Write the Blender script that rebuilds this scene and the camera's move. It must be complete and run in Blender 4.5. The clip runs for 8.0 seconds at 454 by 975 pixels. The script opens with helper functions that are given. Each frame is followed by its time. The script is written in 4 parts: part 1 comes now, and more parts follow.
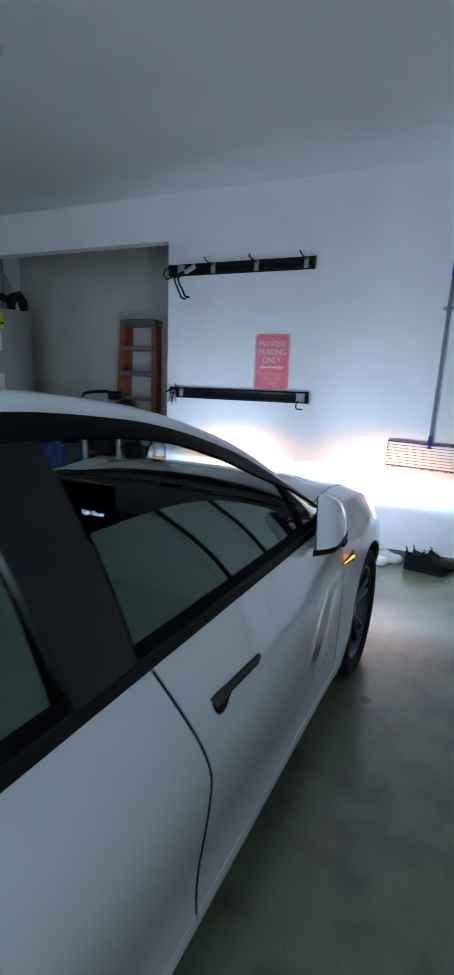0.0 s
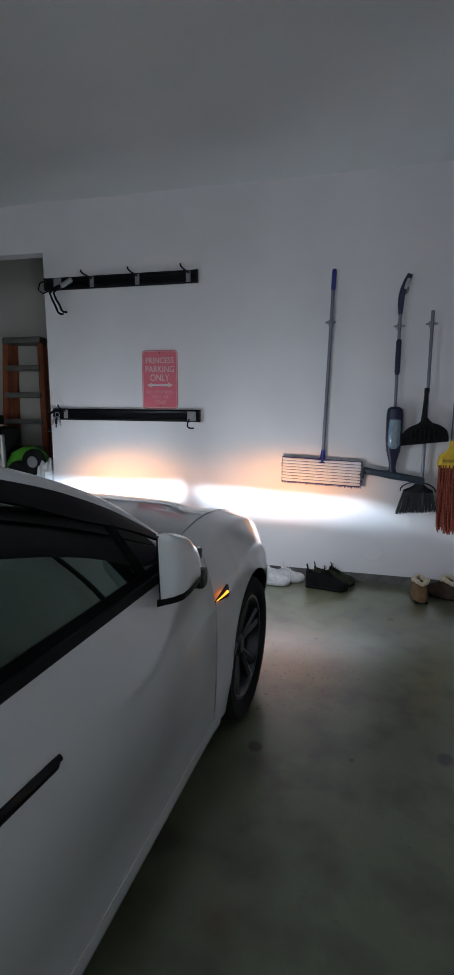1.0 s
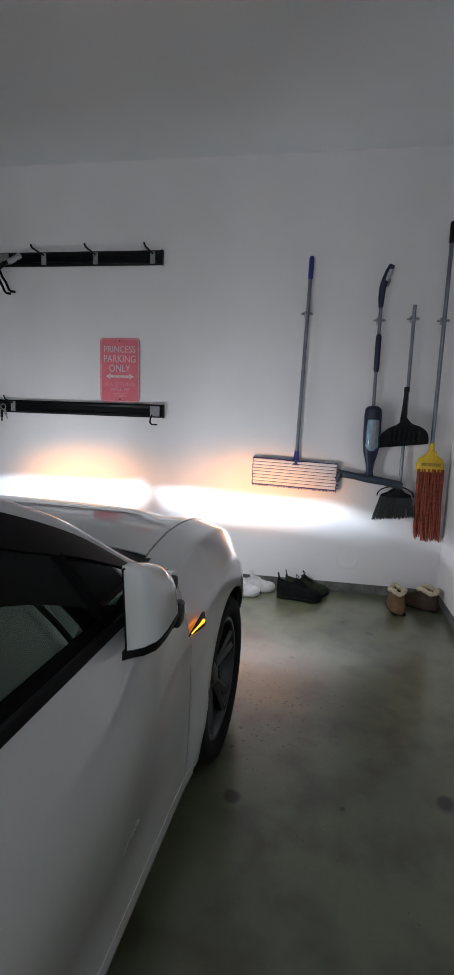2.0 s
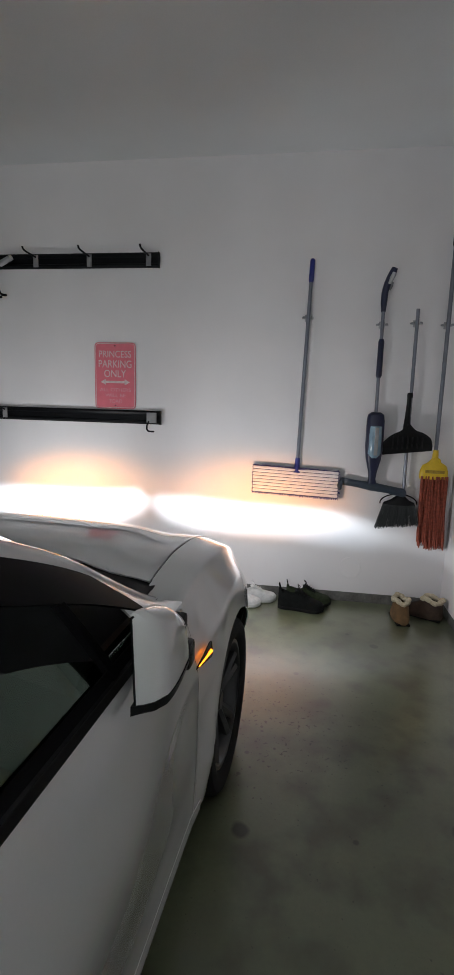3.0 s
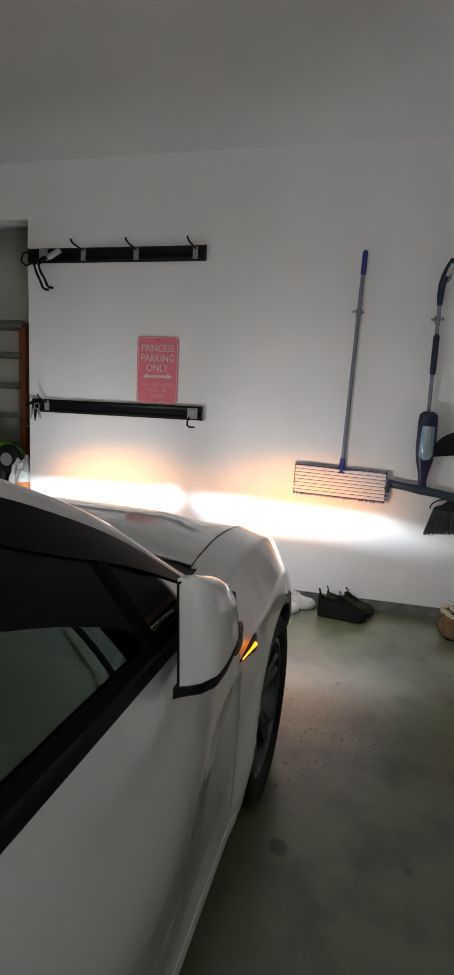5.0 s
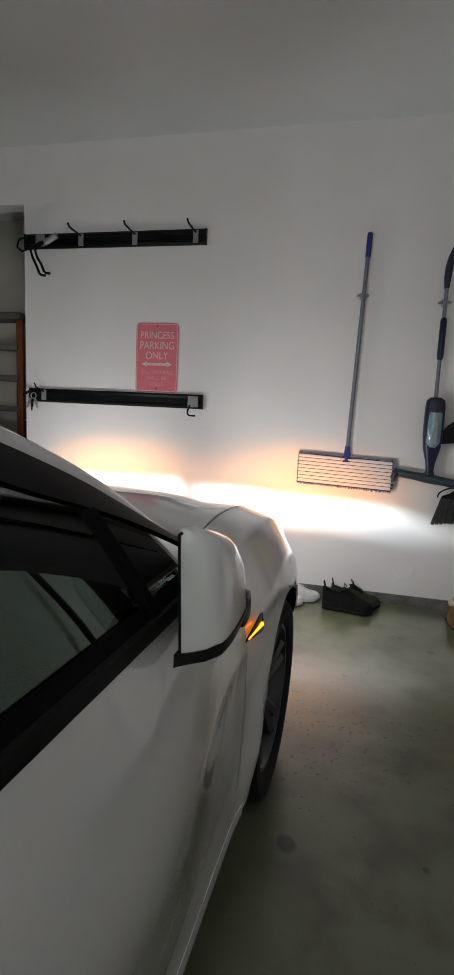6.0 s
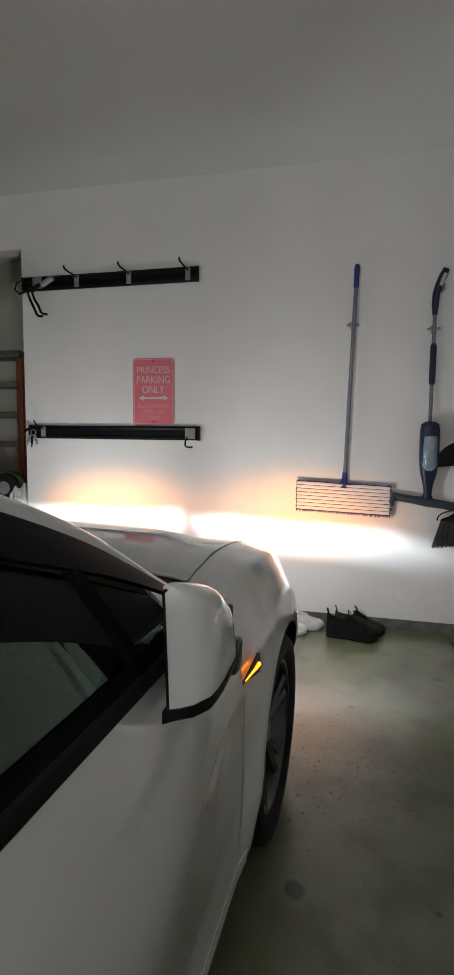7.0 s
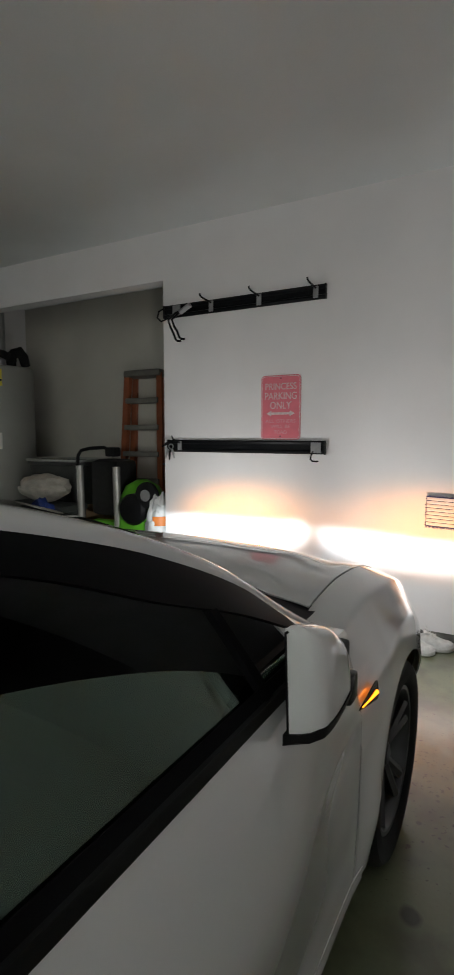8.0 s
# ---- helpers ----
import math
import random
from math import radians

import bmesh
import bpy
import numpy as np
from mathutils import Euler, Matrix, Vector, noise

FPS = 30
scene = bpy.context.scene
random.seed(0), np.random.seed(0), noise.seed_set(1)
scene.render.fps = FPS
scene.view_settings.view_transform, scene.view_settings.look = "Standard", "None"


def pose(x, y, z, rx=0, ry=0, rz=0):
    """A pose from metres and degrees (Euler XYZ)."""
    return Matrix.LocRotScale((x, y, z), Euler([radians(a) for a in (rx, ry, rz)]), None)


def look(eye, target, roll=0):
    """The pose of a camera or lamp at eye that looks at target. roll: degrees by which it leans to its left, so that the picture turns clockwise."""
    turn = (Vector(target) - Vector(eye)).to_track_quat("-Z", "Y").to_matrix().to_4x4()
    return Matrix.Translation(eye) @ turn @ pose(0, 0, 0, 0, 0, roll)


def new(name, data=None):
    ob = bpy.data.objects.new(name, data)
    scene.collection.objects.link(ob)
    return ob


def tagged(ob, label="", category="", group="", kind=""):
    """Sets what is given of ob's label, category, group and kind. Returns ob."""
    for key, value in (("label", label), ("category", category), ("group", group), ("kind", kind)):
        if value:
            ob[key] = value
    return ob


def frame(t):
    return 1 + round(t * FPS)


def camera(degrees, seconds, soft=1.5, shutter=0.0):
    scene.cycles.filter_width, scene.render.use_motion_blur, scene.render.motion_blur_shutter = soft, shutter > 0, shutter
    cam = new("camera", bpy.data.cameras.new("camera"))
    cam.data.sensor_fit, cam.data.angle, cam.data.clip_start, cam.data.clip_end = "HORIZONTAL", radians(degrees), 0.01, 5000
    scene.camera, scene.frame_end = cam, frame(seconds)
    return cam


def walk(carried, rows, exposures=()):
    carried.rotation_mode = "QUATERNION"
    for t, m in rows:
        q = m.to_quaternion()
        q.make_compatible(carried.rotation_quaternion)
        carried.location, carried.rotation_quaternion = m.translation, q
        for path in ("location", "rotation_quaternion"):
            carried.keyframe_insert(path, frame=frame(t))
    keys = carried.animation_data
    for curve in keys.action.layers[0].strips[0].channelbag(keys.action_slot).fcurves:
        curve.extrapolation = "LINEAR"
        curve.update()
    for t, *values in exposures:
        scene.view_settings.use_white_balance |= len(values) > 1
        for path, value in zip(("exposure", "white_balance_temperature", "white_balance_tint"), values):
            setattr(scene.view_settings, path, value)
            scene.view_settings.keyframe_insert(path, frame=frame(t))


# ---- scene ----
cam = camera(49.0, 8.0, 1.5, 0.2)
PATH = [
    (0, (2.365, -4.094, 1.37), (1.603, -2.29, 0.963), 2.1),
    (0.5, (2.485, -3.889, 1.384), (1.928, -1.997, 1.052), 0.3),
    (1, (2.52, -3.795, 1.386), (2.035, -1.885, 1.05), 0.4),
    (1.5, (2.456, -3.673, 1.381), (2.079, -1.741, 1.029), 1.1),
    (1.7, (2.428, -3.598, 1.368), (2.078, -1.66, 1.024), 1.5),
    (2.8, (2.316, -3.45, 1.412), (2.047, -1.498, 1.067), 1.7),
    (3, (2.326, -3.432, 1.424), (2.037, -1.484, 1.074), 1.6),
    (3.5, (2.334, -3.379, 1.418), (1.982, -1.445, 1.048), 1.2),
    (4, (2.313, -3.356, 1.39), (1.916, -1.432, 1.015), 1.3),
    (4.5, (2.292, -3.349, 1.353), (1.876, -1.422, 1.014), 2.0),
    (5, (2.268, -3.343, 1.307), (1.845, -1.412, 1.004), 2.9),
    (5.2, (2.262, -3.333, 1.287), (1.835, -1.398, 0.981), 3.0),
    (6.3, (2.245, -3.248, 1.192), (1.824, -1.307, 0.92), 2.4),
    (6.5, (2.246, -3.238, 1.187), (1.835, -1.296, 0.947), 1.9),
    (7, (2.277, -3.275, 1.256), (1.833, -1.336, 1.056), 0.7),
    (7.5, (2.314, -3.341, 1.331), (1.68, -1.452, 1.158), 0.4),
    (8, (2.315, -3.37, 1.354), (1.4, -1.604, 1.151), 0.1),
]
walk(cam, [(t, look(eye, target, roll)) for t, eye, target, roll in PATH],
     [(0, .70, 5000, 4), (.4, .32, 5350, 5), (1, -.04, 5850, 10), (1.5, .2, 6050, 12), (3, .24, 6500, 12), (8, .28, 6850, 9)])


# world and light
world = bpy.data.worlds.new("dark")
world.use_nodes = True
world.node_tree.nodes["Background"].inputs[0].default_value = (0.02, 0.022, 0.025, 1)
scene.world = world

# the car stands nose to the wall, turned a little
CAR = pose(1.243, -1.66, 0.0, 0, 0, -3.9)


def lamp(name, kind, where, aim, power, color, size=0.03, cone=60, blend=0.5, squash=1.0, roll=0):
    d = bpy.data.lights.new(name, kind)
    d.energy, d.color, d.shadow_soft_size = power, color, size
    if kind == "SPOT":
        d.spot_size, d.spot_blend = radians(cone), blend
    ob = new(name, d)
    ob.matrix_world = look(CAR @ Vector(where), CAR @ Vector(aim), roll) @ Matrix.Diagonal((1, squash, 1, 1))
    return ob


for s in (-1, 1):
    lamp("headlamp_beam", "SPOT", (.65 * s, .60, .64), (.65 * s - .22 * (s > 0), 2.5, .64), 104, (.78, .91, 1), .0022, 106, 1.0)
    lamp("headlamp_spill", "SPOT", (.66 * s, .82, .70), (.66 * s + 1.3 * (s > 0), 2.4, .85), 13.2 - 1.7 * s, (.95, .98, 1), .02, 172, .4)
    lamp("indicator_beam", "SPOT", (.70 * s, .84, .70), (.60 * s, 2.5, .80), 36, (1, .35, .0), .03, 94, 1.0, .42)
    # added fill: unseen spots behind the car, tilted up to bounce off the ceiling
    lamp("rear_fill", "SPOT", (.55 * s, -3.72, .75), (.55 * s, -5.0, 2.7), 215, (.93, 1, .97), .04, 118, .7)
lamp("headlamp_kick", "SPOT", (.72, .84, .62), (1.95, 2.0, .50), 18, (.90, .98, 1), .012, 64, 1.0, .14, -14)

# where each low beam's cut-off falls on the wall, as (x, z, how far in front of the bulb its shade stands)
CUTOFF = {-1: [(-.32, .73, .05), (.2, .735, .05), (.7, .728, .05), (1.0, .736, .05), (1.16, .757, .05), (1.24, .69, .05), (1.20, .60, .04), (1.0, .525, .03), (.6, .50, .028), (0, .50, .028), (-.32, .52, .03)],
          1: [(1.25, .685, .05), (1.33, .722, .05), (1.52, .720, .05), (1.98, .685, .05), (2.3, .681, .05), (2.60, .68, .045), (2.84, .585, .04), (3.10, .44, .035), (2.9, .43, .03), (2.5, .49, .028), (2.2, .522, .028), (1.6, .515, .028), (1.35, .56, .04)]}


def part(name, bm, material, parent=None, label="", smooth=False):
    """Links a bmesh as one mesh object, under a thing or a part."""
    me = bpy.data.meshes.new(name)
    bmesh.ops.recalc_face_normals(bm, faces=bm.faces)
    bm.to_mesh(me)
    bm.free()
    for p in me.polygons:
        p.use_smooth = smooth
    for m in material if isinstance(material, (list, tuple)) else (material,):
        me.materials.append(m)
    ob = new(name, me)
    if smooth:
        for e in me.edges:
            e.use_edge_sharp = False
        me.set_sharp_from_angle(angle=radians(38))
    ob.parent = parent
    return tagged(ob, label)


def thing(name, m=None, label="", category="", group="", kind=""):
    ob = new(name)
    ob.empty_display_size = 0.1
    if m is not None:
        ob.matrix_world = m
    return tagged(ob, label, category, group, kind)


def box(bm, x0, x1, y0, y1, z0, z1, bevel=0.0):
    r = bmesh.ops.create_cube(bm, size=1)
    vs = r["verts"]
    for v in vs:
        v.co = Vector((x0 + (v.co.x + .5) * (x1 - x0), y0 + (v.co.y + .5) * (y1 - y0), z0 + (v.co.z + .5) * (z1 - z0)))
    if bevel:
        es = list({e for v in vs for e in v.link_edges})
        bmesh.ops.bevel(bm, geom=es, offset=bevel, segments=2, affect="EDGES", profile=.6)
    return bm


def solid(x0, x1, y0, y1, z0, z1, bevel=0.0):
    return box(bmesh.new(), x0, x1, y0, y1, z0, z1, bevel)


def grid(rows, thick=0.0, bm=None, close=False):
    """A sheet through rows of points, all of one length; thick gives it a back."""
    bm = bm or bmesh.new()
    vs = [[bm.verts.new(p) for p in row] for row in rows]
    fs = []
    n = len(vs[0])
    for a, b in zip(vs, vs[1:]):
        for i in range(n if close else n - 1):
            j = (i + 1) % n
            try:
                fs.append(bm.faces.new((a[i], a[j], b[j], b[i])))
            except ValueError:
                pass
    if thick:
        bmesh.ops.recalc_face_normals(bm, faces=fs)
        bmesh.ops.solidify(bm, geom=fs, thickness=thick)
    return bm


def tube(points, radius, bm=None, seg=10, caps=True):
    """A round bar along points; radius is one number or one a point."""
    bm = bm or bmesh.new()
    pts = [Vector(p) for p in points]
    rad = radius if isinstance(radius, (list, tuple)) else [radius] * len(pts)
    rings = []
    up = None
    for i, p in enumerate(pts):
        d = (pts[min(i + 1, len(pts) - 1)] - pts[max(i - 1, 0)]).normalized()
        if up is None:
            up = d.orthogonal().normalized()
        up = (up - d * up.dot(d)).normalized()
        w = d.cross(up)
        rings.append([bm.verts.new(p + rad[i] * (math.cos(a) * up + math.sin(a) * w)) for a in (2 * math.pi * k / seg for k in range(seg))])
    for a, b in zip(rings, rings[1:]):
        for k in range(seg):
            bm.faces.new((a[k], a[(k + 1) % seg], b[(k + 1) % seg], b[k]))
    if caps:
        bm.faces.new(list(reversed(rings[0])))
        bm.faces.new(rings[-1])
    return bm


def lathe(profile, seg=32, axis="z", bm=None):
    """Turns (radius, height) pairs about an axis."""
    bm = bm or bmesh.new()
    rows = []
    for r, h in profile:
        row = []
        for k in range(seg):
            a = 2 * math.pi * k / seg
            c, s = r * math.cos(a), r * math.sin(a)
            row.append((c, s, h) if axis == "z" else (h, c, s) if axis == "x" else (c, h, s))
        rows.append(row)
    return grid(rows, bm=bm, close=True)


def curve_at(knots, t):
    """A smooth curve through (t, value) knots."""
    ts = [k[0] for k in knots]
    if t <= ts[0]:
        return knots[0][1]
    if t >= ts[-1]:
        return knots[-1][1]
    i = max(j for j in range(len(ts)) if ts[j] <= t)
    i = min(i, len(ts) - 2)
    def slope(j):
        a, b = max(j - 1, 0), min(j + 1, len(ts) - 1)
        return (knots[b][1] - knots[a][1]) / (ts[b] - ts[a])
    h = ts[i + 1] - ts[i]
    u = (t - ts[i]) / h
    a, b = knots[i][1], knots[i + 1][1]
    ma, mb = slope(i) * h, slope(i + 1) * h
    return (2 * u**3 - 3 * u**2 + 1) * a + (u**3 - 2 * u**2 + u) * ma + (-2 * u**3 + 3 * u**2) * b + (u**3 - u**2) * mb


def span(a, b, n):
    return [a + (b - a) * i / (n - 1) for i in range(n)]


def words(text, size, m, material, parent=None, name="lettering", label="", align="CENTER", depth=0.0006):
    """Raised lettering in the built-in font, standing upright in the pose m."""
    cu = bpy.data.curves.new(name, "FONT")
    cu.body, cu.size, cu.align_x, cu.align_y, cu.extrude = text, size, align, "CENTER", depth
    tmp = bpy.data.objects.new(name, cu)
    scene.collection.objects.link(tmp)
    me = bpy.data.meshes.new_from_object(tmp.evaluated_get(bpy.context.evaluated_depsgraph_get()))
    bpy.data.objects.remove(tmp)
    me.materials.clear()
    me.materials.append(material)
    ob = new(name, me)
    ob.parent = parent
    ob.matrix_basis = m
    return tagged(ob, label)


# materials
def material(name, color, rough=0.5, metal=0.0, grain=0.0, scale=8.0, fine=90.0, bump=0.0, coat=0.0, tone=None, rough_var=0.0, spec=0.5):
    """A surface with stains at one scale and grain at another."""
    m = bpy.data.materials.new(name)
    m.use_nodes = True
    nt = m.node_tree
    b = nt.nodes["Principled BSDF"]
    b.inputs["Base Color"].default_value = (*color, 1)
    b.inputs["Roughness"].default_value = rough
    b.inputs["Metallic"].default_value = metal
    b.inputs["Coat Weight"].default_value = coat
    b.inputs["Coat Roughness"].default_value = 0.04
    b.inputs["Specular IOR Level"].default_value = spec
    tc = nt.nodes.new("ShaderNodeTexCoord")
    if grain or bump or rough_var:
        big = nt.nodes.new("ShaderNodeTexNoise")
        big.inputs["Scale"].default_value, big.inputs["Detail"].default_value = scale, 6
        small = nt.nodes.new("ShaderNodeTexNoise")
        small.inputs["Scale"].default_value, small.inputs["Detail"].default_value = fine, 4
        nt.links.new(tc.outputs["Object"], big.inputs["Vector"])
        nt.links.new(tc.outputs["Object"], small.inputs["Vector"])
        add = nt.nodes.new("ShaderNodeMath")
        add.operation = "MULTIPLY_ADD"
        add.inputs[1].default_value = 0.35
        nt.links.new(small.outputs["Fac"], add.inputs[0])
        nt.links.new(big.outputs["Fac"], add.inputs[2])
        if grain:
            ramp = nt.nodes.new("ShaderNodeMapRange")
            ramp.inputs["From Min"].default_value, ramp.inputs["From Max"].default_value = 0.45, 0.95
            nt.links.new(add.outputs[0], ramp.inputs["Value"])
            mix = nt.nodes.new("ShaderNodeMix")
            mix.data_type = "RGBA"
            dark = tone or tuple(c * (1 - grain) for c in color)
            mix.inputs[6].default_value, mix.inputs[7].default_value = (*dark, 1), (*[min(1, c * (1 + grain * .4)) for c in color], 1)
            nt.links.new(ramp.outputs[0], mix.inputs[0])
            nt.links.new(mix.outputs[2], b.inputs["Base Color"])
        if rough_var:
            rr = nt.nodes.new("ShaderNodeMapRange")
            rr.inputs["From Min"].default_value, rr.inputs["From Max"].default_value = 0.45, 0.95
            rr.inputs["To Min"].default_value, rr.inputs["To Max"].default_value = max(0.02, rough - rough_var), min(1, rough + rough_var)
            nt.links.new(add.outputs[0], rr.inputs["Value"])
            nt.links.new(rr.outputs[0], b.inputs["Roughness"])
        if bump:
            bp = nt.nodes.new("ShaderNodeBump")
            bp.inputs["Strength"].default_value, bp.inputs["Distance"].default_value = 0.5, bump
            nt.links.new(add.outputs[0], bp.inputs["Height"])
            nt.links.new(bp.outputs[0], b.inputs["Normal"])
    return m


def concrete(name):
    """Sealed garage concrete: mottled, with darker damp-looking stains and trodden specks."""
    m = material(name, (0.180, 0.202, 0.118), 0.34, grain=0.22, scale=1.1, fine=70, coat=1.0)
    nt = m.node_tree
    b = nt.nodes["Principled BSDF"]
    b.inputs["Coat Roughness"].default_value, b.inputs["Coat IOR"].default_value = 0.20, 1.65
    src = b.inputs["Base Color"].links[0].from_socket
    tc = next(n for n in nt.nodes if n.type == "TEX_COORD")
    for sc, lo, hi, most, dark in ((1.0, 0.40, 0.66, .42, (0.05, 0.058, 0.036, 1)), (5.5, 0.44, 0.68, .68, (0.065, 0.062, 0.040, 1)), (70.0, 0.69, 0.76, .6, (0.04, 0.038, 0.03, 1))):
        n = nt.nodes.new("ShaderNodeTexNoise")
        n.inputs["Scale"].default_value, n.inputs["Detail"].default_value, n.inputs["Roughness"].default_value = sc, 3, 0.5
        nt.links.new(tc.outputs["Object"], n.inputs["Vector"])
        r = nt.nodes.new("ShaderNodeMapRange")
        r.inputs["From Min"].default_value, r.inputs["From Max"].default_value, r.inputs["To Max"].default_value = lo, hi, most
        nt.links.new(n.outputs["Fac"], r.inputs["Value"])
        x = nt.nodes.new("ShaderNodeMix")
        x.data_type = "RGBA"
        x.inputs[7].default_value = dark
        nt.links.new(r.outputs[0], x.inputs[0])
        nt.links.new(src, x.inputs[6])
        src = x.outputs[2]
    # specks of dirt shaken off the tyre, densest beside the front wheel
    grit = nt.nodes.new("ShaderNodeTexNoise")
    grit.inputs["Scale"].default_value, grit.inputs["Detail"].default_value = 62, 3
    nt.links.new(tc.outputs["Object"], grit.inputs["Vector"])
    far = nt.nodes.new("ShaderNodeVectorMath")
    far.operation = "DISTANCE"
    far.inputs[1].default_value = (2.24, -1.35, 0)
    nt.links.new(tc.outputs["Object"], far.inputs[0])
    lim = nt.nodes.new("ShaderNodeMapRange")
    lim.inputs["From Min"].default_value, lim.inputs["From Max"].default_value = .08, .95
    lim.inputs["To Min"].default_value, lim.inputs["To Max"].default_value = .615, .76
    nt.links.new(far.outputs["Value"], lim.inputs["Value"])
    over = nt.nodes.new("ShaderNodeMath")
    over.operation = "SUBTRACT"
    nt.links.new(grit.outputs["Fac"], over.inputs[0])
    nt.links.new(lim.outputs[0], over.inputs[1])
    r = nt.nodes.new("ShaderNodeMapRange")
    r.inputs["From Min"].default_value, r.inputs["From Max"].default_value, r.inputs["To Max"].default_value = 0, .035, .75
    nt.links.new(over.outputs[0], r.inputs["Value"])
    x = nt.nodes.new("ShaderNodeMix")
    x.data_type = "RGBA"
    x.inputs[7].default_value = (0.022, 0.021, 0.016, 1)
    nt.links.new(r.outputs[0], x.inputs[0])
    nt.links.new(src, x.inputs[6])
    src = x.outputs[2]
    # oil spots, in metres on the floor
    warp = nt.nodes.new("ShaderNodeTexNoise")
    warp.inputs["Scale"].default_value, warp.inputs["Detail"].default_value = 11, 2.5
    nt.links.new(tc.outputs["Object"], warp.inputs["Vector"])
    for cx, cy, rad, dark in ((2.185, -1.99, .036, .8), (2.93, -1.88, .042, .9), (2.98, -1.93, .026, .8), (2.57, -1.97, .014, .6), (2.50, -1.22, .05, .22), (2.36, -1.0, .016, .5), (2.80, -.62, .03, .5), (2.66, -.50, .02, .5), (2.95, -2.6, .04, .5), (2.17, -1.62, .012, .8), (2.20, -1.55, .008, .8), (2.24, -1.66, .007, .8), (2.15, -1.74, .010, .7), (2.22, -1.48, .009, .7), (2.28, -1.58, .006, .8), (2.19, -1.70, .007, .8)):
        sub = nt.nodes.new("ShaderNodeVectorMath")
        sub.operation = "DISTANCE"
        sub.inputs[1].default_value = (cx, cy, .034 + .0175 * cy)
        nt.links.new(tc.outputs["Object"], sub.inputs[0])
        wob = nt.nodes.new("ShaderNodeMath")
        wob.operation = "MULTIPLY_ADD"
        wob.inputs[1].default_value = rad * 1.4
        nt.links.new(warp.outputs["Fac"], wob.inputs[0])
        nt.links.new(sub.outputs["Value"], wob.inputs[2])
        r = nt.nodes.new("ShaderNodeMapRange")
        r.inputs["From Min"].default_value, r.inputs["From Max"].default_value = rad * 1.3, rad * 1.7
        r.inputs["To Min"].default_value, r.inputs["To Max"].default_value = dark, 0
        nt.links.new(wob.outputs[0], r.inputs["Value"])
        x = nt.nodes.new("ShaderNodeMix")
        x.data_type = "RGBA"
        x.inputs[7].default_value = (0.02, 0.019, 0.015, 1)
        nt.links.new(r.outputs[0], x.inputs[0])
        nt.links.new(src, x.inputs[6])
        src = x.outputs[2]
    nt.links.new(src, b.inputs["Base Color"])
    return m


def glass(name, tint, rough=0.0, ior=1.5):
    m = bpy.data.materials.new(name)
    m.use_nodes = True
    b = m.node_tree.nodes["Principled BSDF"]
    b.inputs["Base Color"].default_value = (*tint, 1)
    b.inputs["Roughness"].default_value = rough
    b.inputs["Transmission Weight"].default_value = 1
    b.inputs["IOR"].default_value = ior
    return m


def glow(name, color, strength):
    m = bpy.data.materials.new(name)
    m.use_nodes = True
    b = m.node_tree.nodes["Principled BSDF"]
    b.inputs["Base Color"].default_value = (*color, 1)
    b.inputs["Emission Color"].default_value = (*color, 1)
    b.inputs["Emission Strength"].default_value = strength
    return m


WALL = material("wall_paint", (0.79, 0.765, 0.78), 0.62, grain=0.06, scale=2.2, fine=160, bump=0.0012)
CEILING = material("ceiling_paint", (0.72, 0.735, 0.745), 0.9, grain=0.07, scale=1.6, fine=120, bump=0.002)
CONCRETE = concrete("sealed_concrete")
CURB = material("bare_concrete", (0.17, 0.165, 0.155), 0.85, grain=0.65, scale=9, fine=70, bump=0.006)
PAINT = material("white_car_paint", (0.74, 0.74, 0.75), 0.14, grain=0.03, scale=3, fine=240, coat=1.0)
PAINT.node_tree.nodes["Principled BSDF"].inputs["Coat IOR"].default_value = 1.8
GLOSSBLACK = material("gloss_black_trim", (0.006, 0.0065, 0.007), 0.14, spec=0.38, grain=0.3, scale=5, fine=150, rough_var=0.05)
BANDBLACK = material("matt_black_trim", (0.007, 0.007, 0.008), 0.55, grain=0.3, scale=8, fine=200, spec=0.03)
SATINBLACK = material("satin_black_plastic", (0.012, 0.012, 0.013), 0.5, spec=0.16, grain=0.3, scale=12, fine=220, bump=0.0004)
CABIN = material("dark_cabin_trim", (0.035, 0.036, 0.04), 0.7, grain=0.3, scale=10, fine=200, bump=0.0006)
UNDER = material("underbody", (0.01, 0.01, 0.01), 0.9, grain=0.3)
RUBBER = material("tyre_rubber", (0.013, 0.013, 0.014), 0.8, spec=0.2, grain=0.4, scale=14, fine=160, bump=0.001)
ALLOY = material("grey_alloy", (0.075, 0.078, 0.082), 0.36, metal=0.6, grain=0.2, scale=9, fine=160)
GLASS = glass("tinted_side_glass", (0.26, 0.40, 0.33), ior=1.95)
GLASS.node_tree.nodes["Principled BSDF"].inputs["Specular Tint"].default_value = (.78, 1, .86, 1)
CLEAR = glass("windscreen_glass", (0.72, 0.76, 0.74))
LENS = glass("headlamp_lens", (0.95, 0.95, 0.95))
AMBER = glow("amber_indicator", (1.0, 0.24, 0.012), 3.6)
MIRROR = material("mirror_glass", (0.8, 0.8, 0.8), 0.02, metal=1.0)
BLACKMETAL = material("black_rail_metal", (0.006, 0.0065, 0.008), 0.42, spec=0.12, grain=0.4, scale=14, fine=120, rough_var=0.08)
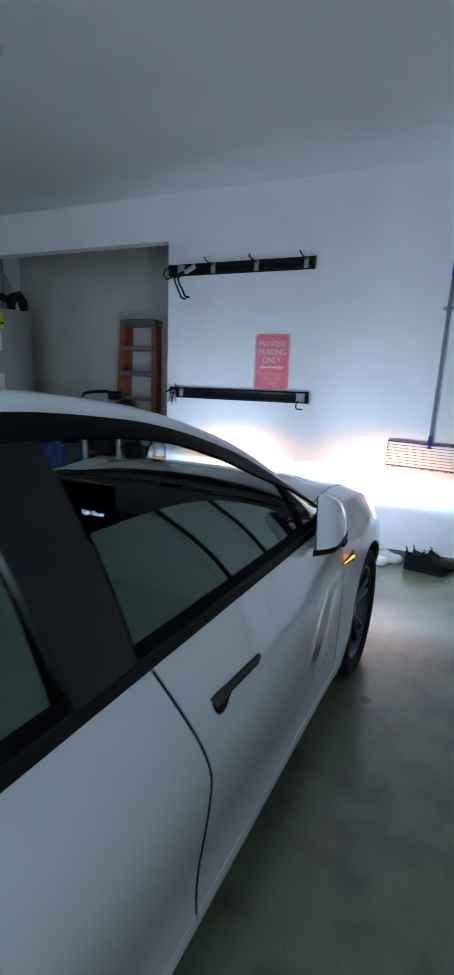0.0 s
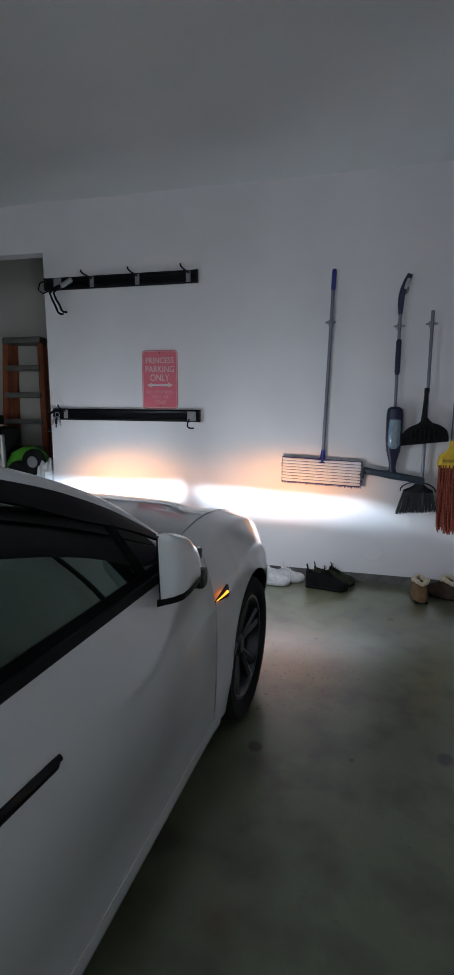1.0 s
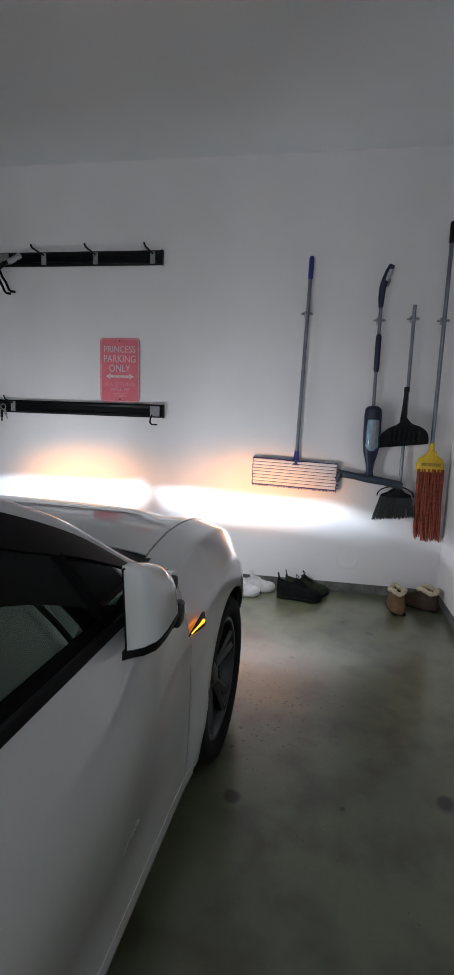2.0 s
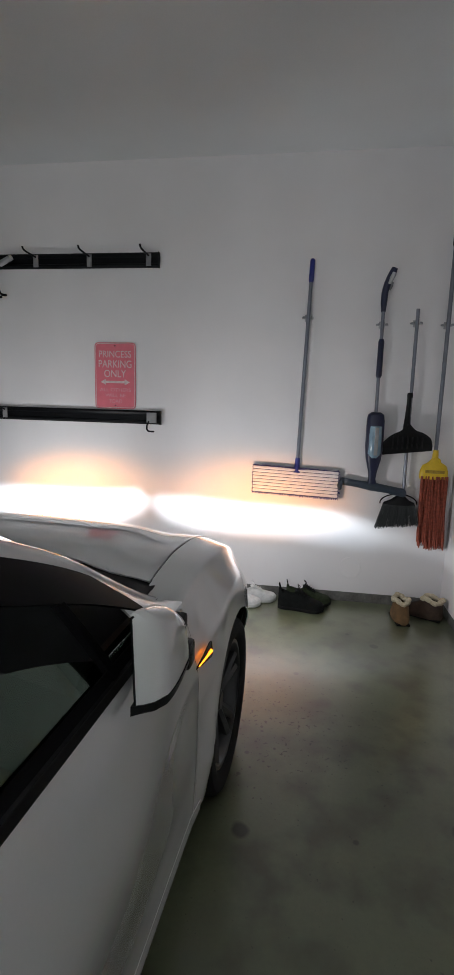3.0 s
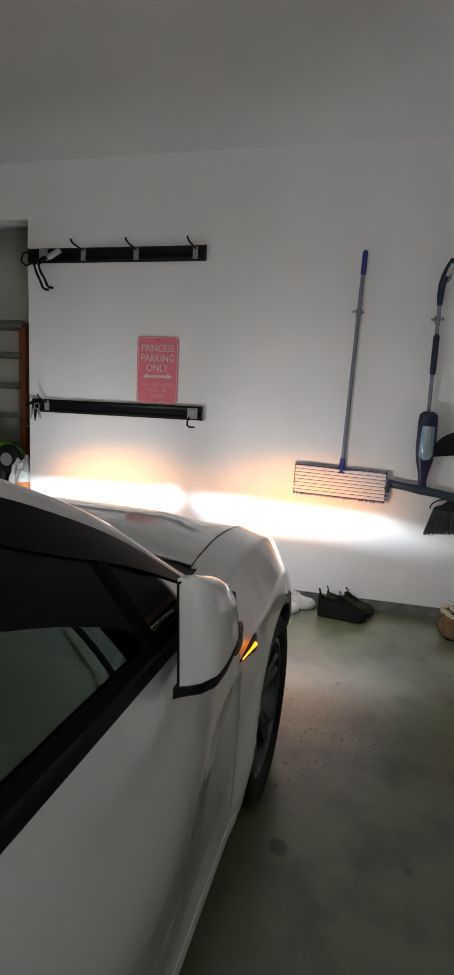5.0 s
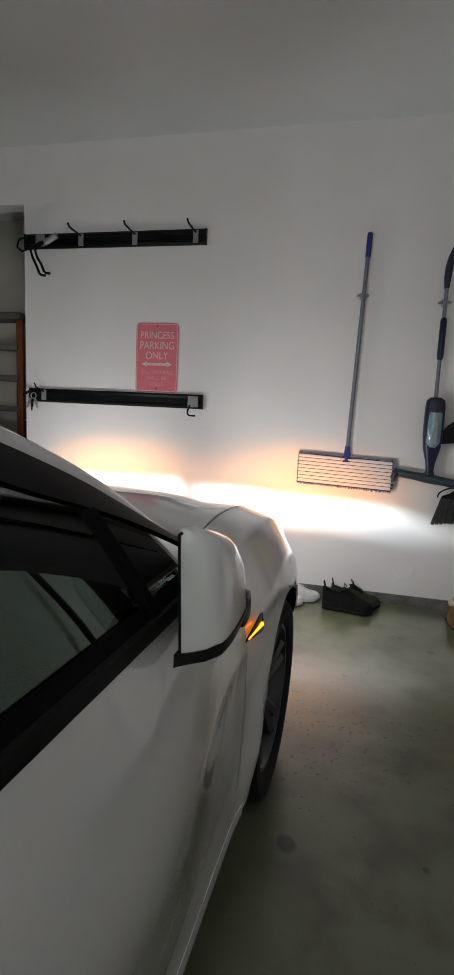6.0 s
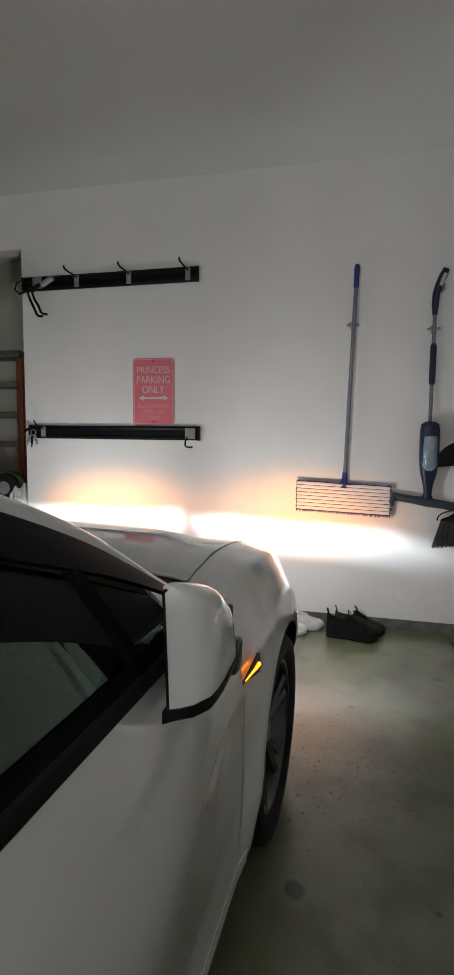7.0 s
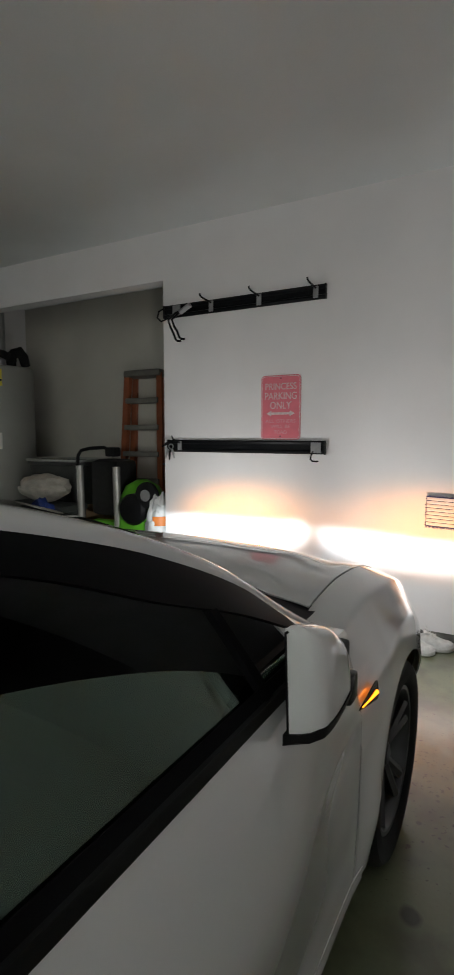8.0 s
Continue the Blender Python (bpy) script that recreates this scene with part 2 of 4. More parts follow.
GREYPLASTIC = material("grey_clip_plastic", (0.26, 0.26, 0.27), 0.5, grain=0.2, scale=30, fine=200)
STEEL = material("brushed_steel", (0.42, 0.42, 0.44), 0.36, metal=0.8, grain=0.2, scale=20, fine=300)
PINK = material("pink_sign_enamel", (0.72, 0.16, 0.21), 0.45, grain=0.10, scale=18, fine=240)
SIGNWHITE = material("sign_white", (0.74, 0.60, 0.60), 0.5, grain=0.25, scale=60, fine=300)
SIGNFADED = material("sign_faded_lettering", (0.74, 0.34, 0.38), 0.5, grain=0.2, scale=60, fine=300)
# beige wall paint with the alcove's shade darkened into its colour
ALCOVEWALL = material("shaded_beige_wall_paint", (0.56, 0.54, 0.49), 0.7, grain=0.12, scale=1.8, fine=140, bump=0.0012)


# the garage shell
X0, X1, YB, H, OPEN = -2.95, 3.32, -6.7, 2.943, 2.573


def floor_z(y):
    return 0.034 + 0.0175 * min(y, 0)


def shell(name, x0, x1, y0, y1, z0, z1, mat, label, category="wall"):
    ob = part(name, solid(x0, x1, y0, y1, z0, z1), mat)
    return tagged(ob, label, category, kind="structure")


bm = grid([[(x, y, floor_z(y)) for x in (X0 - .2, 0, X1 + .2)] for y in (YB - .2, -3, 0, 1.5)], 0.1)
floor = tagged(part("floor", bm, CONCRETE), "stained grey sealed concrete garage floor", "floor", kind="structure")
shell("ceiling", X0 - .15, X1 + .15, YB - .15, 1.5, H, H + .12, CEILING, "off-white painted plasterboard garage ceiling", "ceiling")
shell("wall_north", 0, X1, 0, .12, .105, H, WALL, "white painted plasterboard wall with hanging tools")
shell("wall_header", X0, 0, 0, .12, OPEN, H, WALL, "white painted header over the alcove opening")
shell("wall_east", X1, X1 + .15, YB, 1.4, .105, H, WALL, "white painted plasterboard side wall")
shell("wall_west", X0 - .15, X0, YB, 1.4, -.1, H, WALL, "white painted plasterboard side wall")
shell("wall_alcove", X0, .12, 1.22, 1.37, -.1, H, ALCOVEWALL, "beige painted back wall of the alcove, darkened for its shade")
shell("wall_alcove_side", .0, .12, .12, 1.22, .03, H, ALCOVEWALL, "beige painted side wall of the alcove, darkened for its shade")
shell("wall_south", X0, X1, YB - .15, YB, -.2, H, WALL, "white painted wall round the garage door")
shell("curb_north", 0, X1, .006, .12, -.02, .105, CURB, "rough bare concrete curb below the wall", "curb")
shell("curb_east", X1 + .006, X1 + .15, YB, 1.4, -.2, .105, CURB, "rough bare concrete curb below the wall", "curb")


# sectional garage door behind the car
DOORWHITE = material("white_steel_door", (.72, .72, .72), .5, grain=.06, scale=3, fine=90, bump=.001)
door = tagged(thing("garage_door", pose(0, YB + .02, -.08)), "white sectional steel garage door, closed", "garage door", kind="structure")
for k in range(4):
    z0 = .56 * k
    panel = part("panel", solid(-2.2, 2.7, 0, .045, z0 + .004, z0 + .556, .008), DOORWHITE, door, "", True)
    for j in range(4):
        x0 = -2.2 + 1.225 * j + .10
        part("embossed_panel", solid(x0, x0 + 1.025, .046, .056, z0 + .10, z0 + .46, .006), DOORWHITE, panel, "", True)
for x in (-2.28, 2.74):
    part("track", tube([(x, .09, .05), (x, .09, 2.25), (x, .16, 2.5), (x, .45, 2.66), (x, 3.0, 2.70)], .022, seg=8), STEEL, door, "", True)
rail_t = thing("door_opener", pose(.25, 0, 0), "grey garage door opener rail under the ceiling", "door opener", kind="structure")
part("rail", solid(-.02, .02, YB + .1, -3.9, 2.66, 2.70, .004), STEEL, rail_t)
part("motor_box", solid(-.16, .16, -4.2, -3.8, 2.60, 2.82, .03), GREYPLASTIC, rail_t, "", True)
for y in (-4.1, -3.9):
    part("hanger", solid(-.012, .012, y - .012, y + .012, 2.815, H), STEEL, rail_t)


# the car: x to its right, y forward of the front axle, z up
AXLE, WHEELBASE, ARCH, HUB = -0.04, 2.74, 0.350, 0.315
SIDE = [(.15, .846), (.172, .853), (.188, .852), (.22, .852), (.27, .853), (.34, .855), (.42, .860), (.50, .866), (.60, .8775), (.662, .8875), (.673, .8876), (.71, .885), (.77, .878), (.85, .865), (.935, .848), (.98, .836)]
DOORSIDE = [(.15, .846), (.17, .853), (.21, .8525), (.25, .8535), (.31, .858), (.38, .868), (.46, .883), (.54, .8965), (.61, .9055), (.67, .907), (.73, .8985), (.81, .8775), (.87, .861), (.908, .850), (.935, .843), (.98, .830)]
CREST = [(-.62, .860), (-.50, .872), (-.42, .890), (-.34, .906), (-.18, .922), (.05, .906), (.2, .868), (.35, .808), (.5, .735), (.65, .63), (.74, .55), (.82, .45)]
DLO = [(-.72, .957), (-.85, 1.022), (-.95, 1.067), (-1.1, 1.122), (-1.27, 1.192), (-1.47, 1.247), (-1.77, 1.270), (-2.1, 1.262), (-2.5, 1.185), (-2.85, 1.06), (-3.04, .95)]
RAIL = [(-.40, .835), (-.50, .884), (-.60, .941), (-.78, 1.056), (-1.0, 1.156), (-1.18, 1.216), (-1.35, 1.26), (-1.52, 1.290), (-1.82, 1.315), (-2.2, 1.30), (-2.6, 1.22), (-3.0, 1.07), (-3.2, .97)]
RAILX = [(-3.2, .60), (-2.6, .60), (-1.8, .612), (-1.2, .635), (-.8, .682), (-.60, .722), (-.40, .752)]
LOWERED = [(-1.78, 1.127), (-1.60, 1.127), (-1.48, 1.121), (-1.34, 1.101), (-1.16, 1.053), (-1.04, 1.008), (-.95, .965)]
BELT = .945
DLO.sort(), RAIL.sort()


def plan(y):
    """How much of its full width the car has at y."""
    if y > .12:
        return 1 - .34 * ((y - .12) / .76) ** 2.4
    if y < -2.3:
        return 1 - .17 * ((-2.3 - y) / 1.4) ** 2
    return 1


def flank(y, z):
    """Half width of the body side: full doors, a waist behind the front wheel and flared arch lips."""
    w = min(1, max(0, (-.52 - y) / .50)) * min(1, max(0, (y + 2.75) / .40))
    w = w * w * (3 - 2 * w)
    full = sum(curve_at(DOORSIDE, z + d) for d in (f * min(1, max(0, (z - .17) / .15)) for f in (-.03, -.015, 0, .015, .03))) / 5
    x = ((1 - w) * curve_at(SIDE, z) + w * full) * plan(y)
    x -= .024 * math.exp(-((y + .52) / (.13 if y > -.52 else .34)) ** 2) * math.exp(-((z - .68) / .15) ** 2)
    for c in (AXLE, AXLE - WHEELBASE):
        d = abs(y - c) * (1 if y > c else ARCH / .305)
        r = math.hypot(d, max(0, z - HUB)) - ARCH
        f = math.exp(-(max(0, r) / .085) ** 2) * (1 if z < .72 else max(0, 1 - (z - .72) / .12)) * max(0, min(1, (z - .12) / .22))
        x += max(0, .890 * plan(y) - x) * f * (1 - w)
    if y > .2:
        x -= .06 * min(1, (y - .2) / .15) * max(0, min(1, (.58 - z) / .2))
    return x


def pane_x(y, z):
    return .842 - .42 * (z - BELT) - .45 * (z - BELT) * abs(z - BELT)


def crest(y):
    return curve_at(CREST, y)


def arch_z(y, low, extra=0.0):
    """The lower edge of the flank at y: the sill, or a wheel arch."""
    z = low
    for c in (AXLE, AXLE - WHEELBASE):
        d = abs(y - c) * (1 if y > c else ARCH / .305)
        if d < ARCH + extra:
            z = max(z, HUB + math.sqrt((ARCH + extra) ** 2 - d * d))
    return z


def build_car():
    car = thing("car", CAR, "white electric saloon with folded mirrors and lit headlamps", "car")

    def sheet(name, rows, mat, s=1, thick=.005, parent=car, label=""):
        return part(name, grid([[(x * s, y, z) for x, y, z in row] for row in rows], thick), mat, parent, label, smooth=True)

    def zs(lo, hi, n=22):
        return span(lo, hi, n)

    for s in (1, -1):
        # dark inner shell behind the panel gaps
        ys = span(-3.4, .55, 90)
        sheet("inner_shell", [[(flank(y, z) - .022, y, z) for z in zs(arch_z(y, .19, .012), max(arch_z(y, .19, .012) + .01, min(.895, crest(y) - .05) if y < -.60 else .56), 12)] for y in ys], UNDER, s)
        def front_seam(z):
            return -.452 - .123 * max(0, (min(z, .90) - .60) / .30) ** 1.4
        # front wing, from the wheel arch up over the crest to the bonnet
        rows = []
        for y in [-.5725] + span(-.55, .56, 75):
            lean = max(0, 1 - (y + .568) / .22)
            lo = arch_z(y + .123 * lean, .185 if y < AXLE else .24)
            c, k = crest(y), plan(y)
            top = c / .94
            pts = [(flank(y + (front_seam(z) + .575) * lean, z), z) for z in zs(lo, max(.60 * min(1, top * 1.03), lo + .006), 26)]
            x0, z0 = pts[-1]
            end = (.70 * k, c)
            corner_b = (x0 - .010 * k, z0 + (c - z0) * .41)
            corner_c = (end[0] + .100 * k, c - .028)
            chain = [(x0, z0), corner_b, corner_c, end]
            path = []
            for i in (1, 2):
                p, q, r = chain[i - 1], chain[i], chain[i + 1]
                fa, fb = (.34, .10) if i == 1 else (.09, .20)
                a0 = [q[j] + (p[j] - q[j]) * fa for j in (0, 1)]
                a1 = [q[j] + (r[j] - q[j]) * fb for j in (0, 1)]
                path += [tuple((1 - u) ** 2 * a0[j] + 2 * (1 - u) * u * q[j] + u * u * a1[j] for j in (0, 1)) for u in span(0, 1, 7)]
            pts += path + [end]
            rows.append([(x, y + (front_seam(z) + .575) * lean, z) for x, z in pts])
        sheet("front_wing", rows, PAINT, s)
        # doors
        def seam(z):
            return -1.565 - .062 * max(0, z - .17) / .5 - .10 * max(0, (z - .62) / .32) ** 1.3
        rows = []
        for u in span(0, 1, 44):
            rows.append([(flank(y, z), y, z) for z in zs(.20, .908, 96) for y in (front_seam(z) - .0028 + u * (seam(z) + .0073 - front_seam(z)),)])
        door = sheet("front_door", rows, PAINT, s)
        rows = []
        for u in span(0, 1, 40):
            row = []
            for z in zs(.20, .908, 84):
                d = AXLE - WHEELBASE + math.sqrt(max(0, (ARCH + .012) ** 2 - (z - HUB) ** 2)) if z < HUB + ARCH else AXLE - WHEELBASE + .02 + .0
                back = max(d, -2.62)
                y = seam(z) - .004 + u * (back - seam(z))
                row.append((flank(y, z), y, z))
            rows.append(row)
        door2 = sheet("rear_door", rows, PAINT, s)
        # rear wing and sill
        rows = []
        for y in span(-3.55, -2.40, 50):
            lo = arch_z(y, .25)
            top = .908 if y < -2.62 else .908
            rows.append([(flank(y, z) - (.004 if y > -2.63 else 0), y, z) for z in zs(lo, top, 20)])
        sheet("rear_wing", rows, PAINT, s)
        rows = [[(flank(y, z) + .002, y, z) for z in (.212, .195, .18, .165, .15)] + [(.80, y, .145)] for y in span(-2.41, -.40, 30)]
        sheet("sill", rows, PAINT, s)
        # rubber seals in the door gaps
        for nm, line in (("door_seal", [(flank(seam(z), z) + .0002, seam(z), z) for z in span(.165, .90, 30)]), ("door_seal", [(flank(front_seam(z), z) - .0012, front_seam(z) - .001, z) for z in span(.19, .895, 30)])):
            part(nm, tube([(s * x, y, z) for x, y, z in line], .0024 if line[0][1] < -1 else .0009, seg=6), BANDBLACK, car, "", True)
        # door handles
        for d, y0 in ((door, -1.38), (door2, -2.30)):
            bm = bmesh.new()
            rows = []
            for u in span(0, 1, 33):
                y = y0 - .222 * u
                hgt = .011 if u < .68 else .011 + .011 * math.sin(min(1, (u - .68) / .16) * math.pi / 2)
                if u > .88:
                    hgt *= math.sqrt(max(.04, 1 - ((u - .88) / .122) ** 2))
                if u < .04:
                    hgt *= .6
                zc = .757 + .012 * u - (hgt - .011) * .9
                rows.append([(s * (flank(y, zc + hgt * math.cos(a)) + .0015 + .006 * max(0, math.sin(a)) * (1 if abs(math.cos(a)) < .95 else 0)), y, zc + hgt * math.cos(a)) for a in span(0, math.pi, 9)])
            part("door_handle", grid(rows, .003, bm), GLOSSBLACK, d, "flush gloss black handle", True)
        # belt trim
        rows = [[(flank(y, .908) + .001, y, .907), (flank(y, .912) + .004, y, .913), (flank(y, .92) + .003, y, .924), (pane_x(y, .934) + .004, y, .932), (pane_x(y, .936) - .001, y, .937), (pane_x(y, .936) - .012, y, .934)] for y in span(-3.02, -.72, 50)]
        sheet("belt_trim", rows, SATINBLACK, s, .006)
        rows = [[(pane_x(y, z) + .0005, y, z) for z in (.930, .938, .947, .955)] for y in span(-3.0, -.78, 40)]
        sheet("window_seal", rows, BANDBLACK, s, .003)
        # black band over the windows
        rows = []
        for y in span(-3.05, -.748, 70):
            zd, zr, xr = curve_at(DLO, y), curve_at(RAIL, y), curve_at(RAILX, y)
            if y > -.72:
                zd = .945
            xd = pane_x(y, zd) + .003
            zr = max(zr, zd + .008)
            rows.append([(xd - .012, y, zd - .004), (xd, y, zd), (xd * .6 + xr * .4 + .006, y, zd * .6 + zr * .4), (xd * .2 + xr * .8 + .004, y, zd * .2 + zr * .8), (xr, y, zr)])
        sheet("window_band", rows, BANDBLACK, s)
        # painted foot of the windscreen pillar
        rows = []
        for y in span(-.755, -.55, 14):
            zr, xr = curve_at(RAIL, y), curve_at(RAILX, y)
            xa = flank(y, .905) - .004
            rows.append([(xa, y, .900), (xa - .004, y, .914), (xa * .6 + xr * .4, y, .914 * .6 + zr * .4), (xr + .010, y, zr - .006), (xr - .006, y, zr + .004)])
        sheet("pillar_foot", rows, PAINT, s)
        # white roof rail and windscreen pillar
        rows = []
        for y in span(-3.2, -.44, 76):
            xr, zr = curve_at(RAILX, y), curve_at(RAIL, y)
            k = 1 - .45 * max(0, (y + .85) / .38)
            rows.append([(xr + .001, y, zr - .004)] + [(xr - dx * k, y, zr + dz * k) for dx, dz in ((.004, .010), (.012, .022), (.028, .031), (.055, .036), (.085, .037), (.092, .030))])
        sheet("roof_rail", rows, PAINT, s)
        # window panes: the front one is lowered a hand's width
        def pane(name, y0, y1, drop, lo=.915):
            rows = []
            for y in span(y0, y1, 30):
                top = max(lo + .01, curve_at(DLO, y) - drop)
                if drop:
                    top = curve_at(LOWERED, y)
                rows.append([(pane_x(y, z) - .006, y, z) for z in span(lo, top, 10)])
            ob = sheet(name, rows, GLASS, s, .004)
            ob.visible_shadow = False
        pane("front_window", -1.765, -.955, .082)
        pane("rear_window", -2.66, -1.94, -.004)
        pane("quarter_window", -.945, -.77, -.004)
        # pillars of gloss black
        def pillar(name, top, low, wide_t, wide_l, mat=GLOSSBLACK):
            rows = []
            for u in span(0, 1, 12):
                z = .935 + u * (curve_at(DLO, top) - .935)
                y = low + u * (top - low)
                w = wide_l + u * (wide_t - wide_l)
                rows.append([(pane_x(y, z) - .008, y + w / 2, z), (pane_x(y, z) + .003, y + w / 2 - .006, z), (pane_x(y, z) + .003, y - w / 2 + .006, z), (pane_x(y, z) - .008, y - w / 2, z)])
            sheet(name, rows, mat, s)
        pillar("centre_pillar", -1.865, -1.845, .17, .15)
        pillar("quarter_divider", -1.00, -.945, .03, .035, BANDBLACK)
        pillar("rear_pillar", -2.70, -2.72, .06, .08)
        # indicator repeater: a dark triangle with a lit amber bar
        yb, zb = -.478, .680
        tri = [(yb - .006, zb + .014), (yb + .045, zb + .030), (yb + .090, zb + .046), (yb + .104, zb + .043), (yb + .111, zb + .006), (yb + .099, zb - .002), (yb + .045, zb + .005)]
        bm = grid([[(s * (flank(y, z) + o), y * m + (1 - m) * (yb + .065), z * m + (1 - m) * (zb + .020)) for y, z in tri] for o, m in ((-.001, 1.06), (.0016, 1.05), (.0028, .93))], close=True)
        bm.faces.new([v for v in bm.verts][-7:])
        rep = part("side_repeater", bm, GLOSSBLACK, car, "dark side repeater with a lit amber bar", True)
        bar = [(s * (flank(yb + a, zb + b) + c), yb + a, zb + b) for a, b, c in ((.008, .0145, .0022), (.036, .016, .003), (.066, .018, .003), (.092, .021, .003))]
        part("amber_lens", tube(bar, [.0018, .0026, .0038, .0062], seg=8), AMBER, rep, "glowing amber indicator bar", True)
        # folded door mirror
        mir = thing("door_mirror", None)
        mir.parent = car
        rows, under, bez = [], [], []
        for u in span(0, 1, 16):
            y = -.935 + .175 * u
            bulge = math.sqrt(max(0, 1 - (1 - min(1, u / .6)) ** 2.2))
            xi = .880 - .010 * u
            xo = xi + .047 + .019 * bulge - .05 * max(0, u - .75)
            zt = 1.060 - .052 * u - .07 * max(0, u - .5)
            zl = .884 + .022 * u
            w = xo - xi
            prof = [(0, 0), (.22, -.002), (.45, .000), (.64, .006), (.76, .015), (.84, .029), (.895, .047), (.93, .070), (.96, .095), (.985, .120), (1, .143)]
            fall = (zt - zl) / .155
            ring = [(s * (xi + w * p), y, zt - q * fall) for p, q in prof]
            zo = zt - .143 * fall
            rows.append(ring)
            under.append([(s * x, y, z) for x, z in ((xo + .0025, zo + .004), (xi * .5 + xo * .5, (zo + zl) / 2 + .004), (xi - .003, zl + .004), (xi - .003, zl - .015), (xo * .5 + xi * .5, (zo + zl) / 2 - .016), (xo - .002, zo - .016))])
            bez.append([(s * x, y - (.018 if u == 0 else 0), z) for x, z in ((xi + .001, zt - .003), (xi - .004, zt - .007), (xi + .003, zl - .003), (xi + .008, zl - .006))])
        r0 = rows[0]
        n = len(r0)
        flat = [(s * (.877 + .009 * i / (n - 1)), r0[0][1] - .017, r0[0][2] + (.884 - r0[0][2]) * i / (n - 1)) for i in range(n)]

        def blend(f, dy):
            return [tuple(p[j] * f + q[j] * (1 - f) for j in (0,)) + (p[1] - dy, p[2] * f + q[2] * (1 - f)) for p, q in zip(r0, flat)]
        cap_back = [r0, blend(.80, .010), blend(.35, .016), flat]
        under = [[(s * (.877 + f * (abs(x) - .877)), y - dy, z + (1 - f) * (min(z, .888) - z)) for x, y, z in under[0]] for f, dy in ((.02, .0205), (.50, .0195), (.86, .0115))] + under
        part("mirror_cap", grid(list(reversed(cap_back)) + rows[1:], .004), PAINT, mir, "white mirror cap", True)
        part("mirror_base", grid(under, close=True), SATINBLACK, mir, "black lower mirror trim", True)
        part("mirror_bezel", grid(bez, .004), SATINBLACK, mir, "", True)
        part("mirror_pane", grid([[(s * (.873 - .010 * u), -.92 + .15 * u, z) for z in (.897 + .018 * u, 1.035 - .085 * u)] for u in (0, 1)], .003), MIRROR, mir, "dark mirror glass")
        part("mirror_foot", solid(min(s * .83, s * .905), max(s * .83, s * .905), -.80, -.70, .925, .960, .01), SATINBLACK, mir, "", True)
        part("mirror_joint", solid(min(s * .855, s * .925), max(s * .855, s * .925), -.755, -.705, .846, .905, .012), GLOSSBLACK, mir, "", True)
        # headlamp lens in the nose
        rows = []
        for u in span(0, 1, 10):
            y = .50 + .26 * u
            rows.append([(plan(y) * .885 * w - .004, y + .012 * (1 - w) * 8, crest(y) - .06 - .09 * q) for w, q in ((.97, 1.0), (.93, .6), (.86, .2))])
        unit = sheet("headlamp", rows, LENS, s, .003, label="clear headlamp lens")
        unit.visible_shadow = False
        # projector behind it: a black can whose shade cuts the beam off
        bulb = Vector((.65 * s, .60, .64))
        inner = []
        for x, z, ahead in CUTOFF[s]:
            way = CAR.inverted() @ Vector((x, 0, z)) - bulb
            inner.append(bulb + way * (ahead / way.y))
        n = len(inner)
        mid = Vector((sum(p.x for p in inner) / n, bulb.y + .05, bulb.z))
        front = []
        for p in inner:
            out = Vector((p.x - mid.x, 0, (p.z - mid.z) * 3)).normalized()
            front.append(mid + Vector((out.x * .080, 0, out.z * .024)))
        back = [p - Vector((0, .10, 0)) for p in front]
        bm = grid([inner, front, back], close=True)
        bm.faces.new(list(bm.verts)[-n:])
        part("beam_shade", bm, UNDER, unit, "black projector can and beam shade")

    # bonnet, front bumper
    rows = []
    for y in span(-.40, .70, 40):
        k, c = plan(y), crest(y)
        row = []
        for u in span(-1, 1, 31):
            x = u * (.70 * k - .004)
            back = .08 * (1 - u * u) * max(0, (.1 - y) / .5)
            row.append((x, y + (back if y < .1 else 0), crest(y + (back if y < .1 else 0)) + .030 * (1 - u * u) - .012 * math.exp(-((abs(u) - .80) / .12) ** 2) + .004))
        rows.append(row)
    sheet("bonnet", rows, PAINT)
    rows = []
    for a in span(-math.pi / 2, math.pi / 2, 41):
        row = []
        for z, out in ((.16, -.05), (.24, 0), (.36, .02), (.46, .02), (.54, 0), (.60, -.04)):
            y = .50 + (.30 + out) * math.cos(a) ** .75
            x = .825 * plan(.52) * math.sin(a)
            row.append((x, y, z))
        rows.append(row)
    sheet("front_bumper", rows, PAINT)
    # scuttle, windscreen, roof glass, rear window, boot
    sheet("scuttle", [[(u * .715, y + .08 * (1 - u * u), z + .024 * (1 - u * u)) for u in span(-1, 1, 21)] for y, z in ((-.37, .888), (-.43, .890), (-.53, .885))], SATINBLACK)

    def roof_row(y, sag=0.0):
        xr, zr = curve_at(RAILX, y) - .088, curve_at(RAIL, y) + .033
        return [(u * xr, y + (.16 * (1 - u * u) if y > -1.3 else 0) * min(1, (y + 1.3) / .5 if y > -1.3 else 0), zr + .018 * (1 - u * u) * (1 if y > -2.8 else .6)) for u in span(-1, 1, 21)]
    ob = sheet("windscreen", [roof_row(y) for y in span(-1.17, -.43, 24)], CLEAR)
    ob.visible_shadow = False
    sheet("roof_glass", [roof_row(y) for y in span(-2.15, -1.175, 20)], GLOSSBLACK)
